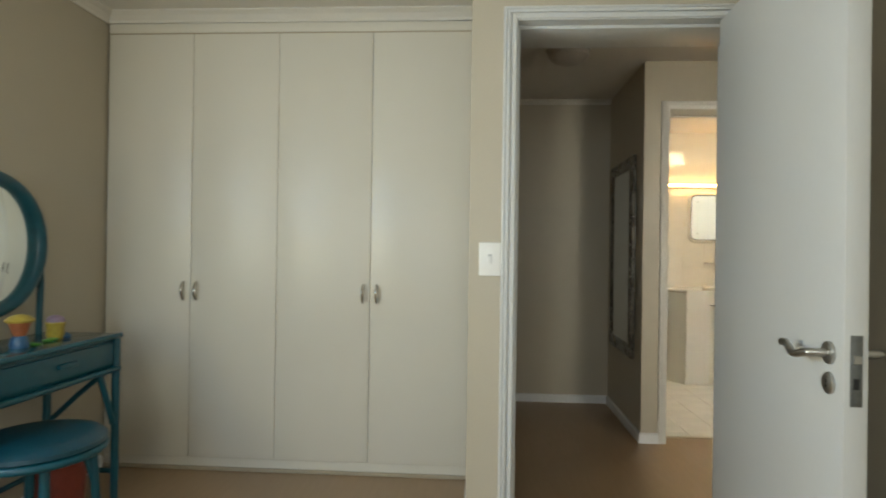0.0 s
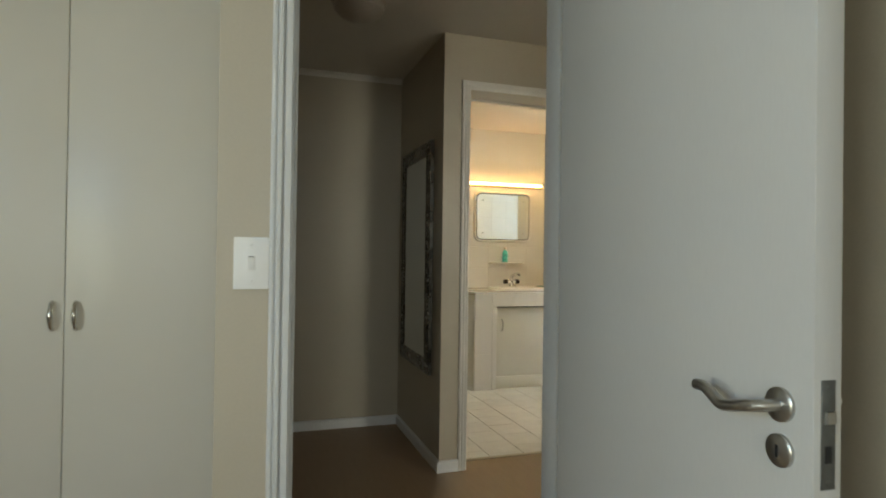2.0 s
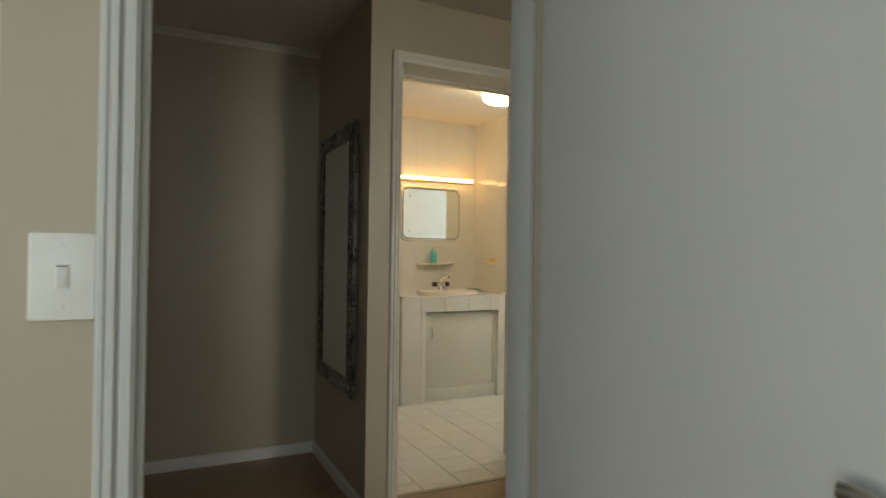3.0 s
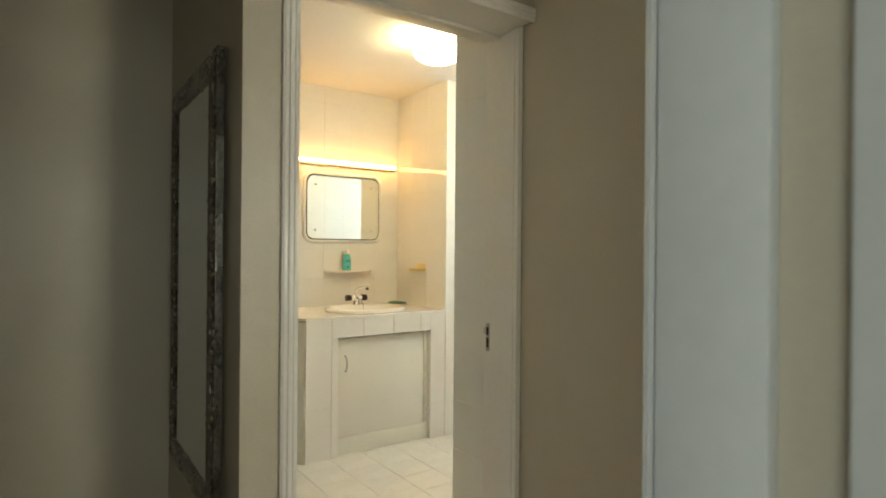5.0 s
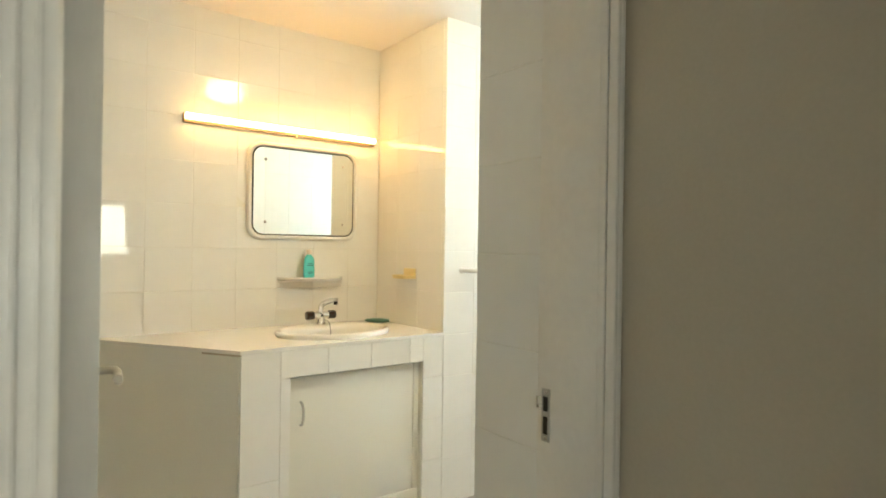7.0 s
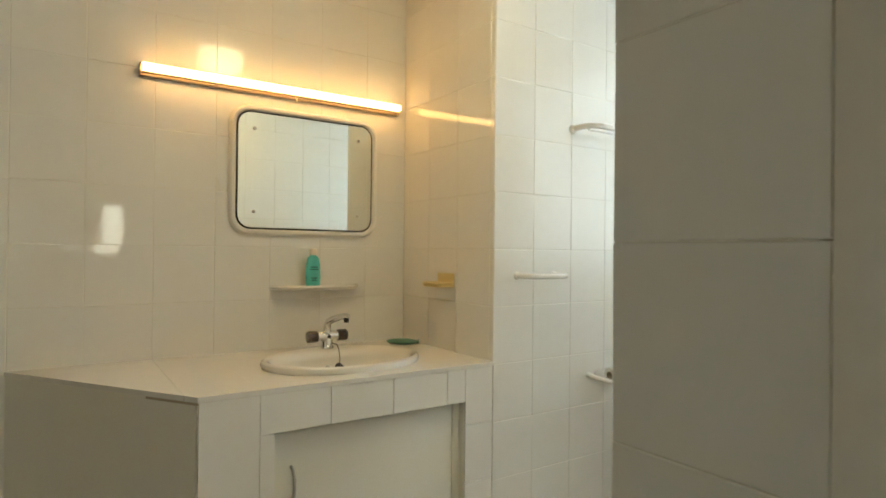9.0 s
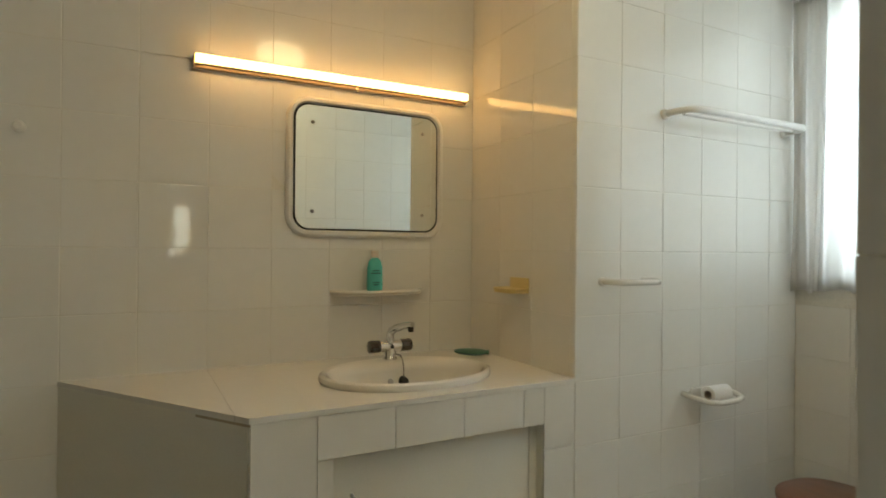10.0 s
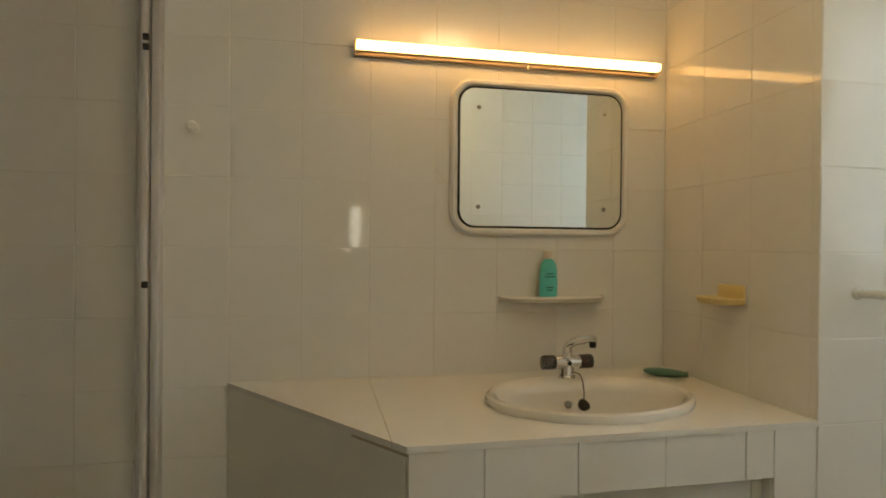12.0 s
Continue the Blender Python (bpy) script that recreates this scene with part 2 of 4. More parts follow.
def prism(outline, lo, hi, axis="z", bevel=0.0):
    """An outline of (u, v) pushed along an axis from lo to hi."""
    bm = bmesh.new()

    def place(u, v, w):
        return {"z": (u, v, w), "y": (u, w, v), "x": (w, u, v)}[axis]

    a = [bm.verts.new(place(u, v, lo)) for u, v in outline]
    b = [bm.verts.new(place(u, v, hi)) for u, v in outline]
    bm.faces.new(a)
    bm.faces.new(list(reversed(b)))
    n = len(a)
    for k in range(n):
        bm.faces.new((a[k], a[(k + 1) % n], b[(k + 1) % n], b[k]))
    bmesh.ops.recalc_face_normals(bm, faces=bm.faces)
    if bevel:
        bmesh.ops.bevel(bm, geom=list(bm.edges), offset=bevel, segments=2, affect="EDGES", profile=0.5)
    return finish(bm, bevel > 0)


def rounded(w, h, r, steps=8, cx=0.0, cy=0.0):
    """A rectangle's outline with round corners."""
    out = []
    for qx, qy, a in ((1, 1, 0), (-1, 1, 90), (-1, -1, 180), (1, -1, 270)):
        for k in range(steps + 1):
            t = radians(a + 90 * k / steps)
            out.append((cx + qx * (w / 2 - r) + r * math.cos(t), cy + qy * (h / 2 - r) + r * math.sin(t)))
    return out


def profile_run(profile, a, b, inward, name_bm=None):
    """A moulding: (out, up) pairs swept from a to b on a wall; inward points from the wall into the room."""
    bm = name_bm or bmesh.new()
    n = Vector(inward)
    rows = [[bm.verts.new(Vector(p) + n * o + Vector((0, 0, u))) for o, u in profile] for p in (a, b)]
    k = len(profile)
    for i in range(k):
        bm.faces.new((rows[0][i], rows[0][(i + 1) % k], rows[1][(i + 1) % k], rows[1][i]))
    bm.faces.new(rows[0])
    bm.faces.new(list(reversed(rows[1])))
    return finish(bm)


CEILING = 2.40
HALL_TOP = 2.352

# ---- the rooms ----
# bedroom
structure("wall_west", boxes(((-2.07, -2.6, 0), (-1.95, -0.55, CEILING)), ((-2.07, -0.55, 0), (-1.95, 1.05, 0.88)), ((-2.07, -0.55, 2.12), (-1.95, 1.05, CEILING)), ((-2.07, 1.05, 0), (-1.95, 3.66, CEILING))), WALL, "taupe painted bedroom wall beside the wardrobe")
structure("wall_wardrobe_back", boxes(((-1.95, 3.56, 0), (-0.005, 3.66, CEILING))), WALL, "taupe painted wall behind the wardrobe")
structure("wall_wardrobe_side", boxes(((-0.005, 2.38, 0), (0.08, 4.70, CEILING))), WALL, "taupe painted wall between wardrobe and hall")
structure("wall_bedroom_door", boxes(((-0.005, 2.10, 0), (0.15, 2.38, CEILING)), ((0.15, 2.10, 2.02), (1.0, 2.38, CEILING)), ((1.0, 2.10, 0), (1.20, 2.38, CEILING))),
          WALL, "taupe painted wall round the bedroom doorway")
structure("wall_bedroom_east", boxes(((1.08, -2.6, 0), (1.20, 2.10, CEILING))), WALL, "taupe painted wall behind the open bedroom door")
structure("wall_south", boxes(((-2.07, -2.72, 0), (-1.05, -2.6, CEILING)), ((-1.05, -2.72, 0), (0.45, -2.6, 0.9)), ((-1.05, -2.72, 2.1), (0.45, -2.6, CEILING)),
                              ((0.45, -2.72, 0), (2.15, -2.6, CEILING)), ((2.15, -2.72, 0), (3.15, -2.6, 1.12)), ((2.15, -2.72, 1.95), (3.15, -2.6, CEILING)),
                              ((3.15, -2.72, 0), (3.2, -2.6, CEILING))), WALL, "taupe painted wall with two window openings")
# hall
structure("wall_hall_north", boxes(((0.08, 4.577, 0), (1.04, 4.70, CEILING))), WALL, "taupe painted wall at the end of the hall alcove")
structure("wall_mirror", boxes(((1.04, 3.90, 0), (1.16, 4.70, CEILING))), WALL, "taupe painted wall that carries the silver mirror")
structure("wall_bathroom_door", boxes(((1.04, 3.64, 0), (1.181, 3.90, CEILING)), ((1.181, 3.64, 2.072), (2.055, 3.90, CEILING))),
          WALL, "taupe painted wall round the bathroom doorway")
structure("wall_hall_east", boxes(((2.055, 2.5, 0), (2.17, 3.90, CEILING))), WALL, "taupe painted hall wall with a light switch")
structure("wall_passage_north", boxes(((2.17, 2.5, 0), (3.2, 2.62, CEILING))), WALL, "taupe painted wall at the end of the passage")
# Unseen wall; its opening is added for the hall fill lamp.
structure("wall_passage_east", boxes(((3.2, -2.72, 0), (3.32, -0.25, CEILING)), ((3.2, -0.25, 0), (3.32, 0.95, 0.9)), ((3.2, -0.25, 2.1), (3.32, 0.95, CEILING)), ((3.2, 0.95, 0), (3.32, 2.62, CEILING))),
          WALL, "unseen taupe passage wall with an opening added for the fill light")
# bathroom
structure("wall_shower_south", boxes(((0.23, 4.70, 0), (1.16, 4.78, CEILING))), GROUT, "grouted wall on the hall side of the shower")
structure("wall_shower_west", boxes(((0.23, 4.78, 0), (0.35, 5.9562, CEILING))), GROUT, "grouted wall at the end of the shower")
wall_back = structure("wall_bathroom_north", boxes(((0.23, 5.9562, 0), (2.8695, 6.08, CEILING))), GROUT, "white glazed tile wall behind the basin")
wall_front = structure("wall_toilet_north", boxes(((2.8695, 5.3162, 0), (4.0125, 6.08, CEILING))), GROUT, "white glazed tile wall with towel rail and paper holder")
wall_east = structure("wall_bathroom_east", boxes(((4.0125, 3.90, 0), (4.20, 6.08, 1.15)), ((4.0125, 3.90, 2.20), (4.20, 6.08, CEILING)), ((4.0125, 3.90, 1.15), (4.20, 4.20, 2.20)),
                                                  ((4.0125, 5.24, 1.15), (4.20, 6.08, 2.20))), GROUT, "white glazed tile wall with the curtained window")
wall_stub = structure("wall_bathroom_south", boxes(((2.0495, 3.9005, 0), (4.0125, 4.0938, CEILING))), GROUT, "white glazed tile wall beside the bathroom door")

# floors and ceilings
floor_bed = structure("floor_bedroom", boxes(((-2.07, -2.72, -0.12), (3.32, 3.765, 0)), ((0.08, 3.765, -0.12), (1.16, 4.70, 0))), CARPET, "brown laminate plank floor", "floor")
floor_bath = structure("floor_bathroom", boxes(((1.16, 3.765, -0.12), (4.20, 6.08, -0.006)), ((0.23, 4.70, -0.12), (1.16, 6.08, -0.006))), FLOOR_GROUT, "white tiled bathroom floor with grey joints", "floor")
structure("ceiling_bedroom", boxes(((-2.07, -2.72, CEILING), (1.20, 3.66, CEILING + 0.1))), CEIL, "white painted bedroom ceiling", "ceiling")
structure("ceiling_hall", boxes(((0.08, 2.38, HALL_TOP), (1.20, 3.64, CEILING - 0.004)), ((0.08, 3.64, HALL_TOP), (1.04, 4.577, CEILING - 0.004)), ((1.20, -2.6, HALL_TOP), (2.055, 3.64, CEILING - 0.004)), ((2.055, -2.6, HALL_TOP), (3.2, 2.5, CEILING - 0.004)), ((1.20, -2.72, CEILING), (3.32, 3.66, CEILING + 0.1)), ((-0.005, 3.66, CEILING), (1.16, 4.70, CEILING + 0.1)), ((1.16, 3.66, CEILING), (2.17, 3.90, CEILING + 0.1))), CEIL, "white painted hall ceiling", "ceiling")
structure("ceiling_bathroom", boxes(((1.16, 3.90, CEILING - 0.02), (4.20, 4.70, CEILING + 0.1)), ((0.23, 4.70, CEILING - 0.02), (4.20, 6.08, CEILING + 0.1))), BATH_CEIL, "white painted bathroom ceiling", "ceiling")
structure("ground", boxes(((-300, -300, -0.4), (300, 300, -0.2))), GROUND, "dull green garden ground outside the windows", "ground")

# skirtings
SKIRTING = [(0, 0), (0.014, 0), (0.014, 0.05), (0.010, 0.058), (0.004, 0.062), (0, 0.062)]


def skirting(a, b, inward):
    structure("baseboard", profile_run(SKIRTING, (*a, 0), (*b, 0), (*inward, 0)), SKIRT, "white painted timber skirting board", "skirting")


skirting((0.08, 4.577), (1.04, 4.577), (0, -1))
skirting((1.04, 4.563), (1.04, 3.626), (-1, 0))
skirting((1.04, 3.64), (1.143, 3.64), (0, -1))
skirting((2.055, 2.5), (2.055, 3.69), (-1, 0))
skirting((0.08, 2.40), (0.08, 4.563), (1, 0))
skirting((-0.005, 2.10), (0.105, 2.10), (0, -1))
skirting((-0.005, 2.10), (-0.005, 2.93), (-1, 0))
skirting((-1.95, -2.6), (-1.95, 2.94), (1, 0))
skirting((1.08, -2.6), (1.08, 2.10), (-1, 0))

# cornices
CORNICE = [(0, 0), (0, -0.055), (0.008, -0.055), (0.012, -0.042), (0.03, -0.022), (0.048, -0.012), (0.055, -0.008), (0.055, 0)]


def cornice(a, b, inward, size=1.0, top=CEILING):
    structure("trim", profile_run([(o * size, u * size) for o, u in CORNICE], (*a, top), (*b, top), (*inward, 0)), CEIL, "painted coved cornice under the ceiling", "cornice")


cornice((0.08, 4.577), (1.04, 4.577), (0, -1), 0.6, HALL_TOP)
cornice((2.055, 2.5), (2.055, 3.64), (-1, 0), 0.6, HALL_TOP)
cornice((0.08, 2.38), (0.08, 4.577), (1, 0), 0.6, HALL_TOP)
cornice((0.08, 2.38), (1.20, 2.38), (0, 1), 0.6, HALL_TOP)
cornice((-0.005, 2.10), (1.08, 2.10), (0, -1))
cornice((-1.95, -2.6), (-1.95, 2.95), (1, 0))
cornice((-1.95, 2.95), (-0.005, 2.95), (0, -1))
cornice((1.08, -2.6), (1.08, 2.10), (-1, 0))


# door frames: stepped architraves and linings
def architrave(name, x0, x1, top, y, out, width, label, right_width=None):
    """A stepped moulding round an opening on the wall face y; out is -1 or 1."""
    rw = right_width or width
    frame_ob = thing(name, Matrix(), label, "door frame", kind="structure")
    for nm, w, lo_x, hi_x in (("left_moulding", width, x0 - width, x0), ("right_moulding", rw, x1, x1 + rw)):
        bm = bmesh.new()
        for f0, f1, d in ((0.0, 1.0, 0.011), (0.08, 0.42, 0.017), (0.5, 0.72, 0.021), (0.78, 0.96, 0.015)):
            a, b = (hi_x - w * f1, hi_x - w * f0) if nm[0] == "l" else (lo_x + w * f0, lo_x + w * f1)
            box(bm, (a, min(y, y + out * d), 0), (b, max(y, y + out * d), top + w * f1 * 0.98), 0.002, 1)
        part(nm, finish(bm, True), TRIM, frame_ob)
    bm = bmesh.new()
    for f0, f1, d in ((0.0, 1.0, 0.0105), (0.08, 0.42, 0.0165), (0.5, 0.72, 0.0205), (0.78, 0.96, 0.0145)):
        box(bm, (x0 - width * f0, min(y, y + out * d), top + width * f0), (x1 + rw * f0, max(y, y + out * d), top + width * f1), 0.002, 1)
    part("head_moulding", finish(bm, True), TRIM, frame_ob)
    return frame_ob


bed_frame = architrave("door_frame_1", 0.163, 0.985, 2.005, 2.10, -1, 0.052, "white stepped timber frame round the bedroom doorway")
part("left_lining", boxes(((0.148, 2.095, 0), (0.163, 2.385, 2.02)), ((0.163, 2.145, 0), (0.175, 2.30, 1.993)), bevel=0.002), TRIM, bed_frame)
part("right_lining", boxes(((0.985, 2.095, 0), (0.9995, 2.255, 2.02)), ((0.985, 2.30, 0), (0.9995, 2.385, 2.02)), bevel=0.002), TRIM, bed_frame)
part("head_lining", boxes(((0.163, 2.095, 2.005), (0.985, 2.385, 2.02)), ((0.163, 2.145, 1.993), (0.985, 2.30, 2.005)), bevel=0.002), TRIM, bed_frame)
architrave("door_frame_2", 0.163, 0.985, 2.005, 2.38, 1, 0.052, "white stepped timber moulding on the hall side of the bedroom door")
bath_frame = thing("door_frame_3", Matrix(), "white stepped timber frame round the bathroom doorway", "door frame", kind="structure")
part("left_moulding", boxes(((1.143, 3.629, 0), (1.190, 3.642, 2.105)), ((1.147, 3.6258, 0), (1.157, 3.63, 2.10)), ((1.161, 3.6238, 0), (1.172, 3.63, 2.095)), ((1.176, 3.6262, 0), (1.188, 3.63, 2.08)), bevel=0.002), LINING, bath_frame)
part("head_moulding", boxes(((1.190, 3.629, 2.055), (2.054, 3.642, 2.105)), ((1.157, 3.6258, 2.087), (2.054, 3.63, 2.10)), ((1.172, 3.6238, 2.072), (2.054, 3.63, 2.083)), bevel=0.002), LINING, bath_frame)
part("left_lining", boxes(((1.180, 3.642, 0), (1.192, 3.902, 2.07)), ((1.192, 3.80, 0), (1.201, 3.85, 2.043)), bevel=0.002), LINING, bath_frame)
part("right_lining", boxes(((2.043, 3.692, 0), (2.0545, 3.889, 2.07)), ((2.033, 3.692, 0), (2.043, 3.712, 2.055)), ((2.037, 3.718, 0), (2.043, 3.735, 2.055)), bevel=0.002), LINING, bath_frame)
part("head_lining", boxes(((1.192, 3.642, 2.055), (2.043, 3.902, 2.07)), ((1.201, 3.80, 2.043), (2.043, 3.85, 2.055)), bevel=0.002), LINING, bath_frame)


# ---- small fittings used in several rooms ----
def light_switch(m, rockers, group_label):
    """A wall plate in its own x (right) and z (up), facing -y."""
    ob = thing("light_switch", m, group_label, "light switch")
    plate = part("plate", prism(rounded(0.079, 0.121, 0.004, 3), -0.009, 0, "y", 0.002), PLASTIC, ob)
    for k in range(rockers):
        cx = (k - (rockers - 1) / 2) * 0.024
        part("rocker_frame", boxes(((cx - 0.009, -0.0105, -0.017), (cx + 0.009, -0.008, 0.017)), bevel=0.0012), PLASTIC, plate)
        bm = prism([(-0.0108, -0.0135), (-0.0125, 0.0), (-0.0112, 0.0135), (-0.008, 0.0135), (-0.008, -0.0135)], cx - 0.0068, cx + 0.0068, "x", 0.0008)
        part("rocker", bm, ROCKER, plate, "small grey rocker")
        # Thin black strip stands in for the shaded slit over the rocker.
        part("rocker_gap_shade", boxes(((cx - 0.0068, -0.0108, 0.0138), (cx + 0.0068, -0.0104, 0.0154))), DARK, plate, "dark strip for the shade in the slit above the rocker")
        part("rocker_seam", boxes(((cx - 0.0068, -0.0108, -0.0150), (cx + 0.0068, -0.0104, -0.0142))), ROCKER, plate)
    for z in (-0.042, 0.042):
        part("screw", lathe([(0, 0.0103), (0.0026, 0.0102), (0.0032, 0.0092), (0.0032, 0.006)], 12, m=pose(0, 0, z, 90, 0, 0)), PLASTIC, plate)
    return ob


light_switch(pose(0.0715, 2.10, 1.137), 1, "white plastic single light switch on the taupe wall")
light_switch(pose(2.055, 3.003, 1.152, 0, 0, -90), 2, "white plastic double light switch on the hall wall")


# ---- bedroom ----
def bow_handle(parent, x, y, z, length=0.10, name="handle"):
    """A bowed metal pull that stands off a face towards -y."""
    pts = [(x, y - 0.002, z + length / 2), (x, y - 0.014, z + length / 2 - 0.004)]
    pts += [(x, y - 0.014 - 0.016 * math.sin(math.pi * k / 10), z + length / 2 - 0.004 - (length - 0.008) * k / 10) for k in range(1, 10)]
    pts += [(x, y - 0.014, z - length / 2 + 0.004), (x, y - 0.002, z - length / 2)]
    h = part(name, tube(pts, [0.007, 0.007] + [0.0055 + 0.003 * math.sin(math.pi * k / 10) for k in range(1, 10)] + [0.007, 0.007], 10), PULL, parent, "bowed polished steel pull")
    return h


def wardrobe():
    ob = thing("wardrobe", pose(0, 0, 0), "cream built-in wardrobe with four tall doors in the bedroom recess", "wardrobe")
    part("body", boxes(((-1.945, 2.972, 0.06), (-0.008, 3.555, 2.29))), MELAMINE, ob)
    part("plinth", boxes(((-1.945, 2.962, 0.0), (-0.008, 3.0, 0.062)), bevel=0.002), MELAMINE, ob)
    part("plinth_strip", boxes(((-1.945, 2.945, 0.0), (-0.022, 2.962, 0.018)), bevel=0.003), EDGE, ob, "brown quarter-round floor strip")
    part("bulkhead", boxes(((-1.945, 2.952, 2.297), (-0.008, 2.99, 2.352)), bevel=0.002), MELAMINE, ob)
    part("top_moulding", boxes(((-1.945, 2.944, 2.345), (-0.008, 2.955, 2.36)), bevel=0.002), TRIM, ob)
    # Brown strip paints the shade of the gap over the doors.
    part("top_gap_shade", boxes(((-1.945, 2.956, 2.287), (-0.008, 2.975, 2.299))), EDGE, ob)
    seams = (-1.942, -1.480, -1.020, -0.527, -0.012)
    for k in range(4):
        a, b = seams[k] + 0.0012, seams[k + 1] - 0.0012
        d = part("door", boxes(((a, 2.950, 0.066), (b, 2.968, 2.287)), bevel=0.0018), MELAMINE, ob)
        hx = b - 0.034 if k % 2 == 0 else a + 0.034
        bow_handle(d, hx, 2.950, 0.937, 0.092)
    # Brown strip behind the middle seam stands in for its shadow.
    part("seam_shadow", boxes(((-1.022, 2.966, 0.066), (-1.018, 2.970, 2.287))), EDGE, ob)
    return ob


wardrobe()


THICK = 0.05


def lever_handle(parent, side, z, width, key=True):
    """Lever on a rose; side -1: on the face at x = 0, 1: at the far face. The lever runs to +y."""
    x0 = 0.0 if side < 0 else THICK
    y0 = -width + 0.056
    rose = lathe([(0, 0.009), (0.022, 0.009), (0.026, 0.006), (0.026, 0.0)], 28, m=pose(x0, y0, z, 0, 90 * side, 0))
    r = part("handle_rose", rose, STEEL, parent, "round brushed steel rose")
    s = side
    n = 0.035 if side < 0 else 0.05
    profile = ((0.0, 0.004, 0.0), (0.0, n, 0.0), (0.006, n + 0.010, -0.001), (0.02, n + 0.014, -0.004), (0.042, n + 0.014, -0.010), (0.062, n + 0.014, -0.014), (0.073, n + 0.014, -0.013),
               (0.084, n + 0.013, -0.008), (0.096, n + 0.012, -0.001), (0.110, n + 0.011, 0.004), (0.120, n + 0.010, 0.005), (0.133, n + 0.010, 0.004))
    pts = [(x0 + s * out, y0 + along, z + up) for along, out, up in profile]
    part("lever", tube(pts, 0.0095, 14), STEEL, r, "curved brushed steel lever")
    if key:
        k = part("key_rose", lathe([(0, 0.008), (0.021, 0.008), (0.025, 0.005), (0.025, 0.0)], 28, m=pose(x0, y0, z - 0.069, 0, 90 * side, 0)), STEEL, parent, "round brushed steel keyhole rose")
        x1 = x0 + s * 0.0082
        # Raised black patch stands in for the shade inside the keyhole.
        part("keyhole", boxes(((min(x1, x1 + s * 0.0006), y0 - 0.0025, z - 0.079), (max(x1, x1 + s * 0.0006), y0 + 0.0025, z - 0.060)), bevel=0.0002), DARK, k)
    return r


def door_leaf(m, width, height, label, both=True):
    """A flush leaf hung at the origin that reaches to -y."""
    ob = thing("door", m, label, "door", kind="structure")
    part("leaf", boxes(((0, -width, 0.008), (THICK, 0, height)), bevel=0.0015), DOOR, ob)
    lever_handle(ob, -1, 0.945, width)
    if both:
        lever_handle(ob, 1, 0.945, width)
    e = -width
    lock = part("lock_plate", boxes(((0.013, e - 0.0015, 0.836), (0.038, e + 0.002, 0.992)), bevel=0.0006), LOCK, ob, "steel lock face plate darkened for its dark reflection")
    part("latch_bolt", prism([(e, 0.928), (e - 0.008, 0.932), (e - 0.008, 0.948), (e, 0.948)], 0.018, 0.033, "x"), STEEL, lock)
    part("dead_bolt", boxes(((0.019, e - 0.0024, 0.874), (0.031, e - 0.001, 0.898))), DARK, lock)
    for z in (0.982, 0.846):
        part("screw", lathe([(0, 0.001), (0.0035, 0.0008), (0.004, 0)], 10, m=pose(0.0255, e - 0.0015, z, 90, 0, 0)), LOCK, lock)
    for z in (0.2, 1.0, 1.78):
        part("hinge", lathe([(0, -0.05), (0.006, -0.05), (0.006, 0.05), (0, 0.05)], 12, m=pose(THICK + 0.008, 0.004, z)), STEEL, ob, "steel butt hinge")
    return ob


door_leaf(pose(0.873, 2.087, 0, 0, 0, -3.05), 0.798, 1.992, "white flush bedroom door standing open against the wall")
door_leaf(pose(1.203, 3.915, 0, 0, 0, 0) @ Matrix.Rotation(radians(174.3), 4, "Z") @ Matrix.Translation((-THICK, 0, 0)), 0.80, 2.04, "white flush bathroom door standing open inwards")


def cane(parent, name, pts, r=0.015, label="", steps=10):
    return part(name, tube(pts, r, steps), TEAL, parent, label)


